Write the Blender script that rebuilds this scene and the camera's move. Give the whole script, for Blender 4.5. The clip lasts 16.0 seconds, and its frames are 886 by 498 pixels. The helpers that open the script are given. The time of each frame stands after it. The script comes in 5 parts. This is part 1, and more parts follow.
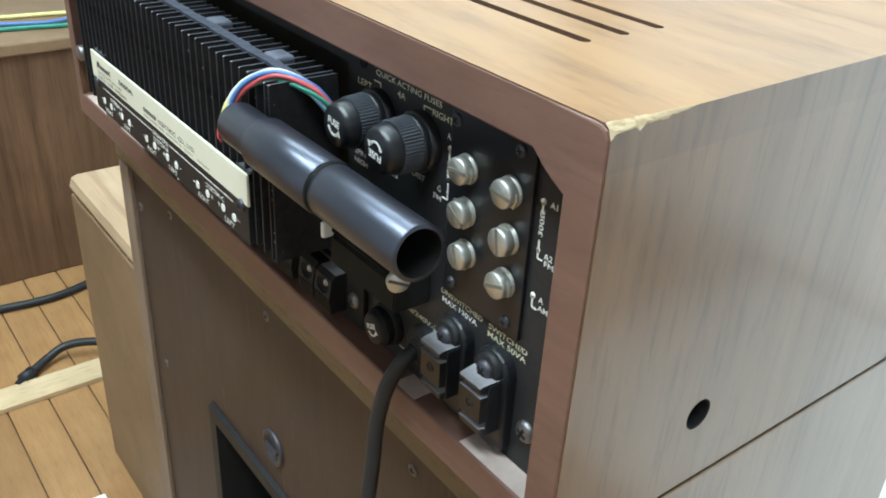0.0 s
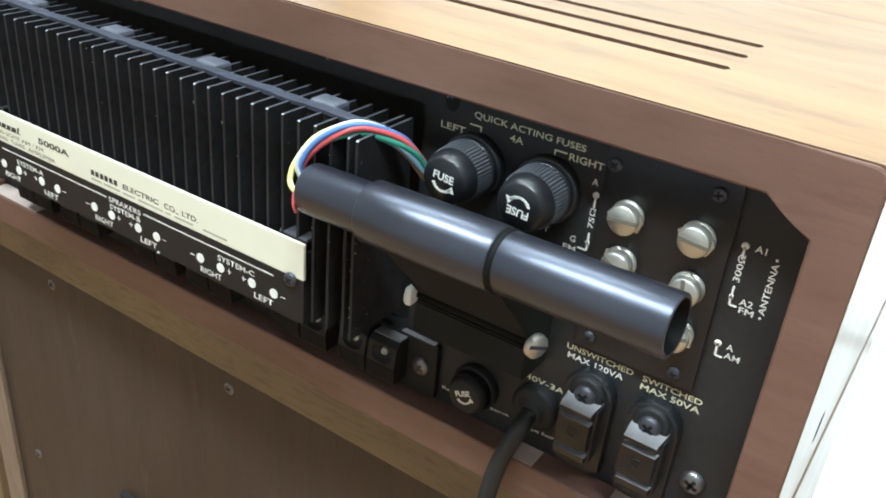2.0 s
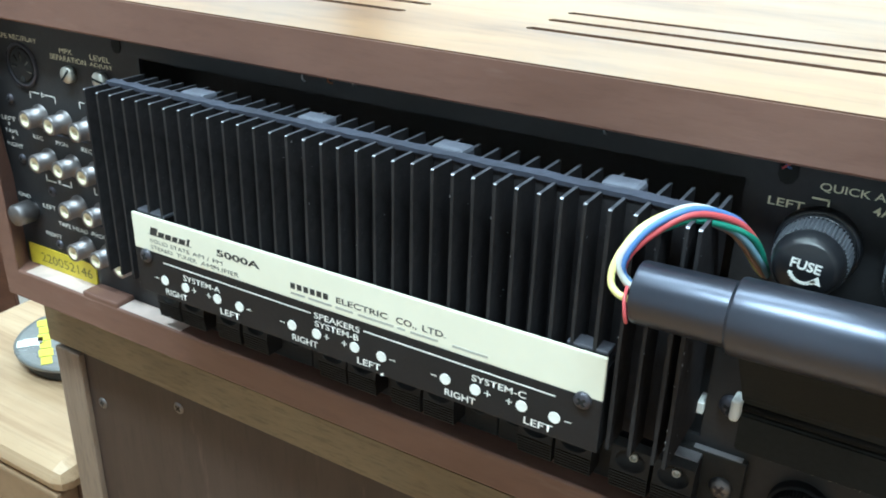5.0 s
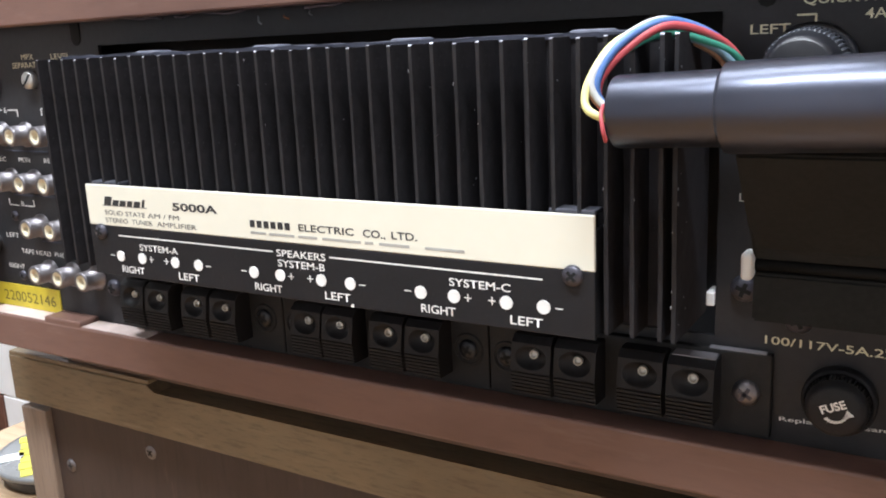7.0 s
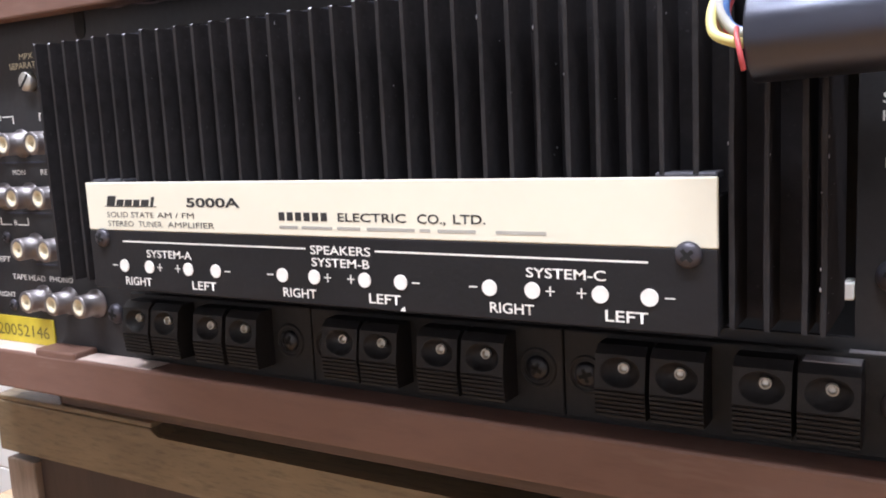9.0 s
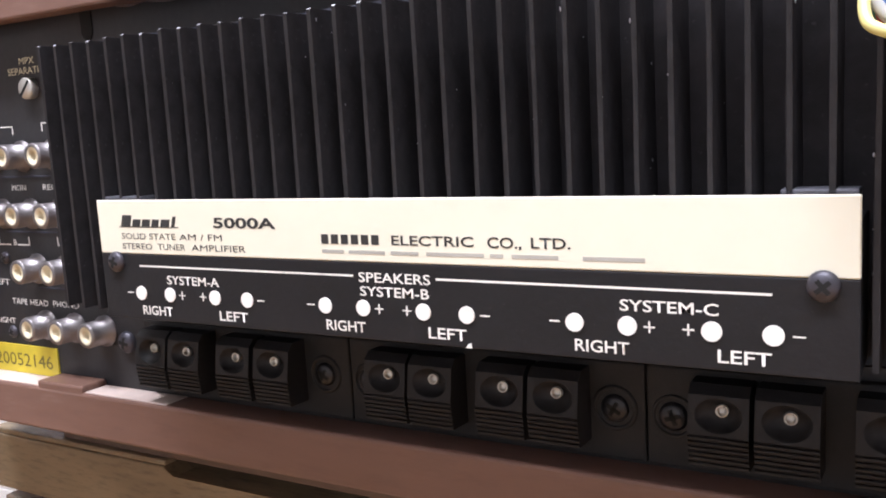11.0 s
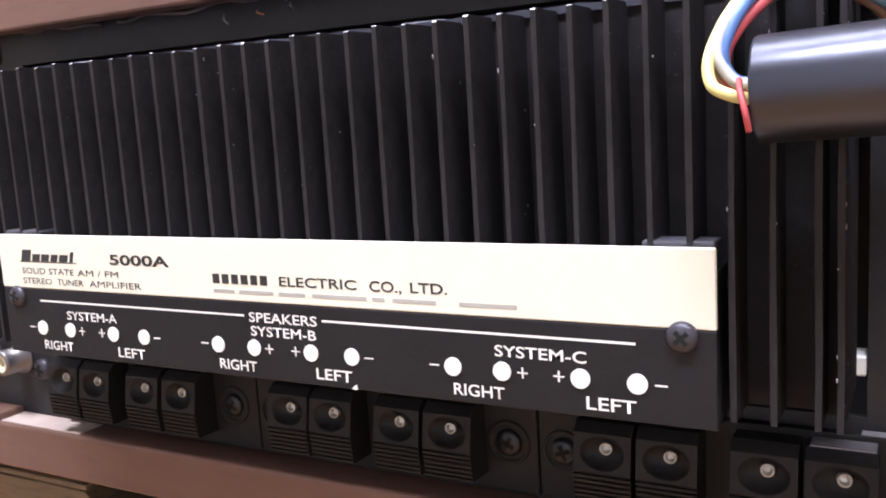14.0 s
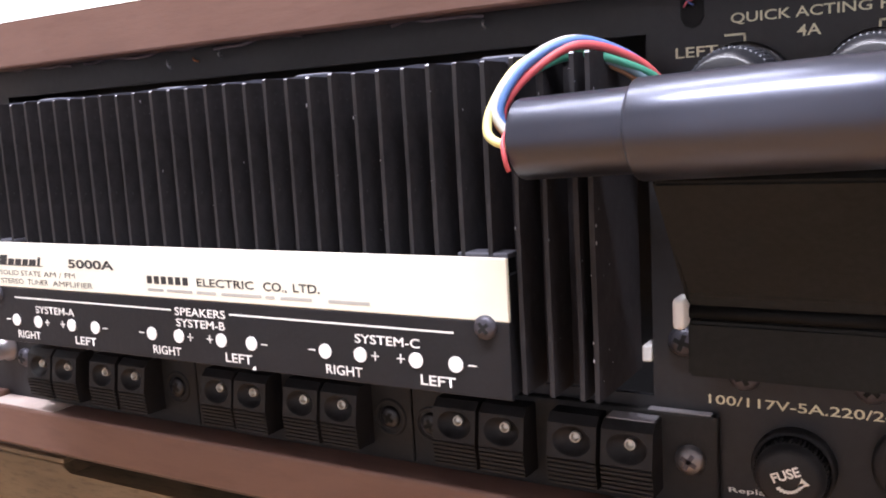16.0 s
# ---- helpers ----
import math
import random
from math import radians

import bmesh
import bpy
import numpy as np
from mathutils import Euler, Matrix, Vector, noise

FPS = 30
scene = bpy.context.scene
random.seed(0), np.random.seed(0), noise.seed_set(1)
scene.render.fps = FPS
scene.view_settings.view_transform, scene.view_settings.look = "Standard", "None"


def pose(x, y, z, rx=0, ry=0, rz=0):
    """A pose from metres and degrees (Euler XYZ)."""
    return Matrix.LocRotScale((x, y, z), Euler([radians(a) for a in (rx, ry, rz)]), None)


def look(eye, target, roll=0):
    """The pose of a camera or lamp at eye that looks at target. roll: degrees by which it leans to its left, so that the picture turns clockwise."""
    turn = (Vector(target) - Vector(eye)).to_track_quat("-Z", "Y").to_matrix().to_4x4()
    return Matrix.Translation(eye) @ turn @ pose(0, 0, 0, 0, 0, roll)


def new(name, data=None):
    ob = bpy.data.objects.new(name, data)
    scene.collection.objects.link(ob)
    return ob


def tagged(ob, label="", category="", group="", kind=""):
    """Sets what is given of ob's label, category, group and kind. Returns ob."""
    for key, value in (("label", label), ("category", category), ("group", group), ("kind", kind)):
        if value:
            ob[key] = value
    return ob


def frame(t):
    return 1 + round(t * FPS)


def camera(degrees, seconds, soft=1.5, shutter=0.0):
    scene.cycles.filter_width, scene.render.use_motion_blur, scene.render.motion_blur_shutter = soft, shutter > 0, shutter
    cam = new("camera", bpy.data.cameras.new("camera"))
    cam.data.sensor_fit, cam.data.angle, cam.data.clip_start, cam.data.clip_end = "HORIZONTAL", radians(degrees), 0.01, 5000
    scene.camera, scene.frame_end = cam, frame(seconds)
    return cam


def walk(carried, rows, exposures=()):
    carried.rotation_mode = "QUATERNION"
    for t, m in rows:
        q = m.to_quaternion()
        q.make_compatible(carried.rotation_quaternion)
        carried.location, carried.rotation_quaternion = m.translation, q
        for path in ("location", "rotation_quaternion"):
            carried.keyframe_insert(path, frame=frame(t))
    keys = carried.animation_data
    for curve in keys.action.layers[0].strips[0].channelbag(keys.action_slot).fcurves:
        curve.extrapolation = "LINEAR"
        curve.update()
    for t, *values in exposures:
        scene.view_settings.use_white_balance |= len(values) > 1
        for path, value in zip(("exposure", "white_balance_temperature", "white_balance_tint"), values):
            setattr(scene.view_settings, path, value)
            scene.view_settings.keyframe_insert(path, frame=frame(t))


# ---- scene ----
cam = camera(53.0, 16.0, soft=1.9)
EXPOSURE = [(0, -0.19, 5650, -3), (1.0, -0.02, 5950, 2), (1.5, 0.0, 6000, 3), (2.6, 0.05, 5550, -7), (3.6, 0.04, 5400, -8), (5.75, 0.08, 5250, -5), (6.0, 0.13, 5560, 0), (6.6, 0.22, 5950, 10), (7.2, 0.13, 6000, 15), (12, 0.27, 6150, 22), (14, 0.36, 6080, 24), (16, 0.49, 6150, 25)]
PATH = [
    (0, (0.35927, -0.17047, 0.82317), (0.01761, 0.10032, 0.57835), 3.297),
    (0.5, (0.31815, -0.19704, 0.81132), (0.01784, 0.11600, 0.56270), 4.173),
    (1, (0.29812, -0.21705, 0.80977), (0.02798, 0.12117, 0.55952), 5.054),
    (1.5, (0.27211, -0.22956, 0.80445), (0.02609, 0.12872, 0.55726), 6.083),
    (2, (0.23570, -0.23197, 0.81900), (0.00601, 0.14116, 0.57813), 5.514),
    (2.5, (0.19679, -0.23335, 0.83855), (-0.02696, 0.14442, 0.59932), 3.615),
    (3, (0.16274, -0.24243, 0.83383), (-0.06386, 0.13593, 0.59824), 2.946),
    (3.5, (0.13602, -0.23896, 0.83017), (-0.09515, 0.14052, 0.60092), 2.924),
    (3.7, (0.12481, -0.23969, 0.83002), (-0.10721, 0.14114, 0.60388), 3.003),
    (5.8, (0.13006, -0.24018, 0.77881), (-0.10355, 0.16333, 0.59825), -1.091),
    (6, (0.13322, -0.24140, 0.77420), (-0.10319, 0.16569, 0.60569), -1.829),
    (6.5, (0.14372, -0.23678, 0.75000), (-0.09806, 0.17506, 0.60192), -2.860),
    (7, (0.13745, -0.23652, 0.71574), (-0.11388, 0.18022, 0.60099), -2.684),
    (7.5, (0.12565, -0.22173, 0.69459), (-0.13335, 0.19711, 0.60803), -3.226),
    (8, (0.11660, -0.21068, 0.68563), (-0.14403, 0.20941, 0.61081), -3.165),
    (8.2, (0.11304, -0.21269, 0.68506), (-0.14757, 0.20775, 0.61217), -2.992),
    (10.3, (0.08811, -0.19799, 0.68873), (-0.15855, 0.23062, 0.61484), -3.164),
    (10.5, (0.08489, -0.19523, 0.68342), (-0.16395, 0.23314, 0.61580), -2.809),
    (11, (0.07335, -0.19615, 0.68765), (-0.17754, 0.23061, 0.61743), -3.248),
    (11.5, (0.06055, -0.19410, 0.68353), (-0.18976, 0.23308, 0.61380), -3.023),
    (12, (0.04695, -0.19521, 0.68604), (-0.20284, 0.23235, 0.61677), -2.796),
    (12.5, (0.03656, -0.19514, 0.69078), (-0.21376, 0.23216, 0.62181), -2.525),
    (13, (0.03265, -0.19685, 0.68469), (-0.21615, 0.23143, 0.61635), -2.166),
    (13.5, (0.05656, -0.19124, 0.69005), (-0.18852, 0.23913, 0.62138), -2.572),
    (14, (0.09064, -0.18543, 0.69739), (-0.14887, 0.24682, 0.62126), -3.480),
    (14.5, (0.10976, -0.19536, 0.69411), (-0.13224, 0.23433, 0.61163), -3.737),
    (15, (0.12188, -0.20049, 0.69329), (-0.12394, 0.22765, 0.61406), -3.506),
    (15.5, (0.13318, -0.20378, 0.69653), (-0.11467, 0.22346, 0.61883), -3.479),
    (16, (0.14443, -0.20598, 0.70262), (-0.10647, 0.22051, 0.63083), -3.252),
]
walk(cam, [(t, look(eye, target, roll)) for t, eye, target, roll in PATH], EXPOSURE)

# ---------- world and light ----------
world = bpy.data.worlds.new("sky")
scene.world = world
world.use_nodes = True
wn = world.node_tree
sky = wn.nodes.new("ShaderNodeTexSky")
sky.sky_type, sky.sun_disc = "NISHITA", False
sky.sun_elevation, sky.sun_rotation = radians(50), radians(180)
wn.links.new(sky.outputs[0], wn.nodes["Background"].inputs[0])
wn.nodes["Background"].inputs[1].default_value = 0.06


def area_lamp(name, eye, target, sx, sy, watts, colour):
    data = bpy.data.lights.new(name, "AREA")
    data.shape, data.size, data.size_y, data.energy, data.color = "RECTANGLE", sx, sy, watts, colour
    ob = new(name, data)
    ob.matrix_world = look(eye, target)
    return ob


LAMP = (0.95, 1.0, 1.0)
area_lamp("ceiling_tube_light", (0.05, -0.66, 2.36), (0.05, -0.66, 0), 1.9, 0.2, 76, LAMP)
area_lamp("ceiling_tube_light", (-0.7, 0.25, 2.36), (-0.7, 0.25, 0), 1.9, 0.2, 26, LAMP)

# ---------- materials ----------


def shader(name, rough=0.5, metal=0.0, spec=0.5):
    m = bpy.data.materials.new(name)
    m.use_nodes = True
    b = m.node_tree.nodes["Principled BSDF"]
    b.inputs["Roughness"].default_value = rough
    b.inputs["Metallic"].default_value = metal
    b.inputs["Specular IOR Level"].default_value = spec
    return m, m.node_tree, b


def rgb(c):
    return (c[0], c[1], c[2], 1)


def node(nt, kind, **inputs):
    n = nt.nodes.new(kind)
    for k, v in inputs.items():
        n.inputs[k].default_value = v
    return n


def mapped(nt, scale, turn=(0, 0, 0)):
    co = nt.nodes.new("ShaderNodeTexCoord")
    mp = nt.nodes.new("ShaderNodeMapping")
    mp.inputs["Scale"].default_value = scale
    mp.inputs["Rotation"].default_value = turn
    nt.links.new(co.outputs["Object"], mp.inputs["Vector"])
    return mp.outputs["Vector"]


def noisy(nt, scale, detail, vec, rough=0.55, distort=0.0):
    n = node(nt, "ShaderNodeTexNoise", Scale=scale, Detail=detail, Roughness=rough, Distortion=distort)
    nt.links.new(vec, n.inputs["Vector"])
    return n.outputs["Fac"]


def ramp(nt, fac, stops):
    r = nt.nodes.new("ShaderNodeValToRGB")
    el = r.color_ramp.elements
    while len(el) < len(stops):
        el.new(0.5)
    for e, (p, c) in zip(el, stops):
        e.position, e.color = p, rgb(c)
    nt.links.new(fac, r.inputs["Fac"])
    return r.outputs["Color"]


def mixed(nt, a, b, fac, mode="MIX"):
    m = nt.nodes.new("ShaderNodeMix")
    m.data_type, m.blend_type = "RGBA", mode
    for sock, val in ((m.inputs[0], fac), (m.inputs[6], a), (m.inputs[7], b)):
        if isinstance(val, (float, int)):
            sock.default_value = val
        elif isinstance(val, tuple):
            sock.default_value = rgb(val)
        else:
            nt.links.new(val, sock)
    return m.outputs[2]


def scaled(nt, fac, lo, hi):
    r = node(nt, "ShaderNodeMapRange")
    r.inputs["To Min"].default_value, r.inputs["To Max"].default_value = lo, hi
    nt.links.new(fac, r.inputs["Value"])
    return r.outputs["Result"]


def bumped(nt, b, fac, strength, dist):
    n = node(nt, "ShaderNodeBump", Strength=strength, Distance=dist)
    nt.links.new(fac, n.inputs["Height"])
    nt.links.new(n.outputs["Normal"], b.inputs["Normal"])


def painted(name, c, rough=0.5, metal=0.0, vary=0.25, grain=350, bump=0.15, spec=0.5, dust=0.0, dust_c=(0.3, 0.28, 0.26)):
    """Paint, plastic or plated metal: mottled at two scales, with fine relief and perhaps specks of dust."""
    m, nt, b = shader(name, rough, metal, spec)
    vec = mapped(nt, (1, 1, 1))
    big, small = noisy(nt, 28, 4, vec), noisy(nt, grain, 5, vec)
    dark = tuple(v * (1 - vary) for v in c)
    light = tuple(min(1, v * (1 + vary)) for v in c)
    col = mixed(nt, ramp(nt, big, [(0.3, dark), (0.7, light)]), ramp(nt, small, [(0.3, dark), (0.7, light)]), 0.4)
    if dust:
        specks = ramp(nt, noisy(nt, grain * 2.2, 2, vec, 0.8), [(0.66, (0, 0, 0)), (0.78, (dust, dust, dust))])
        col = mixed(nt, col, dust_c, specks)
    nt.links.new(col, b.inputs["Base Color"])
    nt.links.new(scaled(nt, big, max(0.02, rough - 0.1), min(1, rough + 0.1)), b.inputs["Roughness"])
    if bump:
        bumped(nt, b, small, bump, 0.0006)
    return m


def wood(name, stops, grain=(3, 60, 60), rough=0.45, turn=(0, 0, 0), bump=0.2, fine=0.35, spec=0.5, stain=None, coat=0.0, scuff=None):
    """Wood with long wavering figure, fine pores and blotches; the grain runs along the axis with the small scale."""
    m, nt, b = shader(name, rough, 0, spec)
    vec = mapped(nt, grain, turn)
    fig = noisy(nt, 1.0, 6, vec, 0.6, 0.8)
    col = ramp(nt, fig, stops)
    pores = noisy(nt, 9.0, 4, vec, 0.7)
    lo = tuple(v * 0.45 for v in stops[0][1])
    col = mixed(nt, col, ramp(nt, pores, [(0.33, lo), (0.5, stops[-1][1])]), fine, "MULTIPLY" if fine < 0 else "MIX")
    plain = mapped(nt, (1, 1, 1))
    blot = noisy(nt, 9, 3, plain)
    col = mixed(nt, col, ramp(nt, blot, [(0.3, (0.72, 0.7, 0.68)), (0.65, (1, 1, 1))]), 0.8, "MULTIPLY")
    if stain:
        col = mixed(nt, col, stain, scaled(nt, noisy(nt, 5, 4, plain, 0.6), -0.5, 0.9))
    if scuff:
        marks = noisy(nt, 1.0, 4, mapped(nt, tuple(g * 2.2 for g in grain), turn), 0.75)
        col = mixed(nt, col, scuff, ramp(nt, marks, [(0.62, (0, 0, 0)), (0.74, (0.38, 0.38, 0.38))]))
        nicks = noisy(nt, 1.0, 3, mapped(nt, tuple(g * 3.1 for g in grain), turn), 0.7)
        col = mixed(nt, col, tuple(v * 0.3 for v in stops[0][1]), ramp(nt, nicks, [(0.27, (0.4, 0.4, 0.4)), (0.34, (0, 0, 0))]))
    oi = nt.nodes.new("ShaderNodeObjectInfo")
    var = nt.nodes.new("ShaderNodeHueSaturation")
    nt.links.new(scaled(nt, oi.outputs["Random"], 0.85, 1.12), var.inputs["Value"])
    nt.links.new(col, var.inputs["Color"])
    nt.links.new(var.outputs["Color"], b.inputs["Base Color"])
    nt.links.new(scaled(nt, blot, max(0.05, rough - 0.12), rough + 0.1), b.inputs["Roughness"])
    b.inputs["Coat Weight"].default_value = coat
    b.inputs["Coat Roughness"].default_value = 0.12
    bumped(nt, b, pores, bump, 0.0005)
    return m


VENEER_TOP = wood("walnut_veneer", [(0.34, (0.12, 0.047, 0.013)), (0.48, (0.25, 0.122, 0.041)), (0.64, (0.385, 0.215, 0.085))], (2.4, 12, 12), 0.36, fine=0.25, bump=0.08, spec=0.3)
VENEER_SIDE = wood("walnut_side", [(0.3, (0.12, 0.062, 0.027)), (0.5, (0.19, 0.107, 0.052)), (0.7, (0.245, 0.15, 0.08))], (24, 24, 2.6), 0.33, fine=0.28, bump=0.06, coat=0.3)
LIP = wood("lip_brown", [(0.25, (0.158, 0.081, 0.06)), (0.5, (0.208, 0.113, 0.087)), (0.75, (0.25, 0.142, 0.11))], (6, 34, 34), 0.45, fine=0.12, bump=0.2, scuff=(0.3, 0.21, 0.18))
# darker copy of the lip brown, with the shade under the case put in
BASE = wood("base_brown", [(0.25, (0.082, 0.047, 0.033)), (0.5, (0.108, 0.065, 0.046)), (0.75, (0.134, 0.083, 0.06))], (5, 60, 60), 0.5, fine=0.25, bump=0.3)
# rubbed lip top, with the overhead lamp's brightness put into its colour
LIT_LIP = painted("worn_bare_lip", (0.62, 0.5, 0.45), 0.6, vary=0.35, grain=90, bump=0.3)
# pale grey for black top edges that catch the lamp, a painted highlight
LIT_EDGE = painted("dusty_top_edge", (0.26, 0.25, 0.27), 0.6, vary=0.4, grain=200)
RAW = wood("raw_wood", [(0.3, (0.46, 0.33, 0.18)), (0.6, (0.68, 0.55, 0.36))], (60, 20, 60), 0.8, bump=0.6)
CAB_BACK = wood("cabinet_back", [(0.25, (0.032, 0.019, 0.015)), (0.5, (0.046, 0.0285, 0.022)), (0.75, (0.062, 0.04, 0.0315))], (46, 46, 5), 0.55, fine=0.22, scuff=(0.16, 0.11, 0.09))
STRIP = wood("cabinet_rail", [(0.25, (0.16, 0.112, 0.064)), (0.5, (0.25, 0.182, 0.103)), (0.75, (0.32, 0.24, 0.14))], (9, 60, 60), 0.6, fine=0.4, bump=0.4, scuff=(0.4, 0.33, 0.22), stain=(0.09, 0.06, 0.035))
STILE = wood("cabinet_stile", [(0.25, (0.16, 0.11, 0.08)), (0.5, (0.22, 0.16, 0.115)), (0.75, (0.27, 0.2, 0.15))], (60, 60, 6), 0.6, fine=0.3)
OAK = wood("oak_top", [(0.32, (0.30, 0.18, 0.095)), (0.48, (0.47, 0.32, 0.19)), (0.68, (0.57, 0.42, 0.27))], (1.6, 40, 40), 0.4, turn=(0, 0, 0.15), fine=0.2)
BOX_FACE = wood("box_face", [(0.25, (0.21, 0.132, 0.07)), (0.5, (0.25, 0.162, 0.09)), (0.75, (0.29, 0.19, 0.108))], (14, 14, 14), 0.6, fine=0.12)
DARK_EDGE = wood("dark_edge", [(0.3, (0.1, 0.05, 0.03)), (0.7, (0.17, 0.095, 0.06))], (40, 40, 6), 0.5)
VENEER_DARK = wood("striped_veneer", [(0.3, (0.07, 0.035, 0.018)), (0.5, (0.135, 0.074, 0.04)), (0.7, (0.18, 0.105, 0.06))], (40, 40, 1.8), 0.45, fine=0.25)
PLANK = wood("floor_plank", [(0.25, (0.275, 0.137, 0.049)), (0.5, (0.365, 0.2, 0.081)), (0.75, (0.43, 0.255, 0.112))], (4, 40, 40), 0.4, fine=0.2)
FOOT = wood("red_brown_board", [(0.3, (0.12, 0.052, 0.034)), (0.7, (0.19, 0.092, 0.064))], (5, 40, 40), 0.5)
BATTEN = wood("pale_batten", [(0.3, (0.62, 0.45, 0.25)), (0.7, (0.75, 0.58, 0.36))], (40, 4, 40), 0.6)
PANEL = painted("black_panel", (0.0245, 0.0243, 0.0265), 0.45, spec=0.3, vary=0.25, dust=0.35, grain=420, dust_c=(0.07, 0.068, 0.066))
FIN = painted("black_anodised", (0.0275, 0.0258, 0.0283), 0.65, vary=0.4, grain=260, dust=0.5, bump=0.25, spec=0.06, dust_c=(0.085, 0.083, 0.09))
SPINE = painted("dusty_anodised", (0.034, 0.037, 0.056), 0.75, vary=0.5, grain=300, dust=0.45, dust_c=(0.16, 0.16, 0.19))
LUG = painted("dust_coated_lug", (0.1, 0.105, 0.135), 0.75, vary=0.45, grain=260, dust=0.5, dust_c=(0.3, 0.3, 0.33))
# lighter grey puts the light on the fins' top edges into the colour
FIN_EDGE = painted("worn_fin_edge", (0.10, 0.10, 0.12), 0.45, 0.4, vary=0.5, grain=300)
# painted glint of the fins' top front corners; dust specks share it
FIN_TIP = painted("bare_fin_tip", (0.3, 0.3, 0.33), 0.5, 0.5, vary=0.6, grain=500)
FIN_FACE = painted("fin_front_edge", (0.024, 0.0225, 0.024), 0.6, 0.0, vary=0.45, grain=200, spec=0.2)
PLASTIC = painted("black_plastic", (0.012, 0.0125, 0.0155), 0.32, vary=0.2, grain=500, bump=0.1, dust=0.3, dust_c=(0.09, 0.085, 0.08))
MATT_PLASTIC = painted("matt_black_plastic", (0.016, 0.0155, 0.017), 0.55, spec=0.28, vary=0.3, grain=600, dust=0.4, dust_c=(0.1, 0.095, 0.09))
TUBE = painted("satin_black_tube", (0.013, 0.0145, 0.02), 0.34, spec=0.85, vary=0.15, grain=200, bump=0.0)
TUBE.node_tree.nodes["Principled BSDF"].inputs["Specular Tint"].default_value = (0.74, 0.78, 1.0, 1)
TUBE.node_tree.nodes["Principled BSDF"].inputs["IOR"].default_value = 1.68
FRAY = painted("frayed_fibre", (0.16, 0.13, 0.14), 0.8, vary=0.7, grain=120)
# near-black that stands in for shade in holes, slots and gaps
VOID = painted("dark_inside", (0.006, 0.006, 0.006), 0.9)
# dark colour that stands in for the shade inside the case
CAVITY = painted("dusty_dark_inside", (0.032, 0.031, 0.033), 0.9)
NICKEL = painted("nickel", (0.58, 0.57, 0.53), 0.4, 0.85, vary=0.2, grain=400, bump=0.12)
NICKEL_DULL = painted("dull_nickel", (0.21, 0.195, 0.2), 0.42, 0.85, vary=0.3, grain=300, bump=0.2)
SLOT_GREY = painted("dull_slot", (0.2, 0.19, 0.16), 0.6, 0.5)
STEEL_DARK = painted("dark_screw", (0.075, 0.072, 0.088), 0.45, 0.6, vary=0.3, grain=500)
IVORY = painted("ivory_insulator", (0.75, 0.68, 0.5), 0.5, vary=0.1)
CREAM = painted("cream_enamel", (0.83, 0.80, 0.66), 0.38, vary=0.03, grain=150, bump=0.03)
PLATE_BLACK = painted("plate_black_enamel", (0.0145, 0.0145, 0.0165), 0.42, spec=0.28, vary=0.15, grain=600, dust=0.25, dust_c=(0.08, 0.08, 0.08))
BLACKEST = painted("soot_black_plastic", (0.021, 0.0215, 0.0205), 0.6, vary=0.3, grain=600, spec=0.08)
STRIP_BLACK = painted("terminal_strip_black", (0.0165, 0.016, 0.016), 0.6, spec=0.28, vary=0.3, grain=500, dust=0.4, dust_c=(0.12, 0.115, 0.11))
PIVOT = painted("dark_pivot", (0.008, 0.008, 0.008), 0.6, spec=0.12)
WHITE_INK = painted("white_ink", (0.85, 0.84, 0.8), 0.6, vary=0.08)
YELLOW_INK = painted("ivory_ink", (0.72, 0.68, 0.48), 0.6, vary=0.12)
BLACK_INK = painted("black_ink", (0.03, 0.03, 0.03), 0.6, vary=0.1)
GREY_INK = painted("grey_ink", (0.42, 0.41, 0.37), 0.6, vary=0.15)
STAMP = painted("faded_stamp_ink", (0.17, 0.14, 0.03), 0.6, vary=0.4, grain=500)
# rubbed ribs, made paler still for the lamplight they catch
RIBBED = painted("rubbed_grip", (0.065, 0.069, 0.082), 0.42, vary=0.4, grain=300)
STICKER = painted("yellow_sticker", (0.62, 0.5, 0.035), 0.5, vary=0.18, grain=200)
CORD = painted("black_rubber_cord", (0.013, 0.014, 0.017), 0.5, vary=0.2)
ALU = painted("bare_aluminium", (0.5, 0.5, 0.52), 0.4, 0.9, vary=0.2)
COPPER = painted("copper_wire", (0.6, 0.25, 0.12), 0.35, 0.9)
TIN_TOP = painted("tin_lid", (0.2, 0.205, 0.205), 0.3, 0.4, vary=0.15)
LABEL_WHITE = painted("white_label", (0.8, 0.8, 0.78), 0.5, vary=0.05)
LABEL_YELLOW = painted("yellow_label", (0.6, 0.55, 0.06), 0.5, vary=0.3)
PLASTER = painted("white_plaster", (0.5, 0.49, 0.48), 0.85, vary=0.04, grain=60, bump=0.2)
CARTON = painted("white_carton", (0.9, 0.9, 0.89), 0.6, vary=0.03, grain=90)
BROWN_FRAME = painted("brown_window_frame", (0.12, 0.06, 0.035), 0.4, vary=0.2)
BLUE = painted("blue_plastic", (0.02, 0.27, 0.55), 0.2, vary=0.3, grain=60, bump=0.3)
WIRES = [painted("wire_" + n, c, 0.4, vary=0.12) for n, c in (("yellow", (0.80, 0.74, 0.30)), ("white", (0.62, 0.62, 0.6)), ("blue", (0.10, 0.2, 0.47)), ("red", (0.55, 0.09, 0.1)), ("green", (0.05, 0.26, 0.18)), ("teal", (0.2, 0.32, 0.4)), ("brown", (0.40, 0.22, 0.14)))]

# ---------- mesh helpers ----------


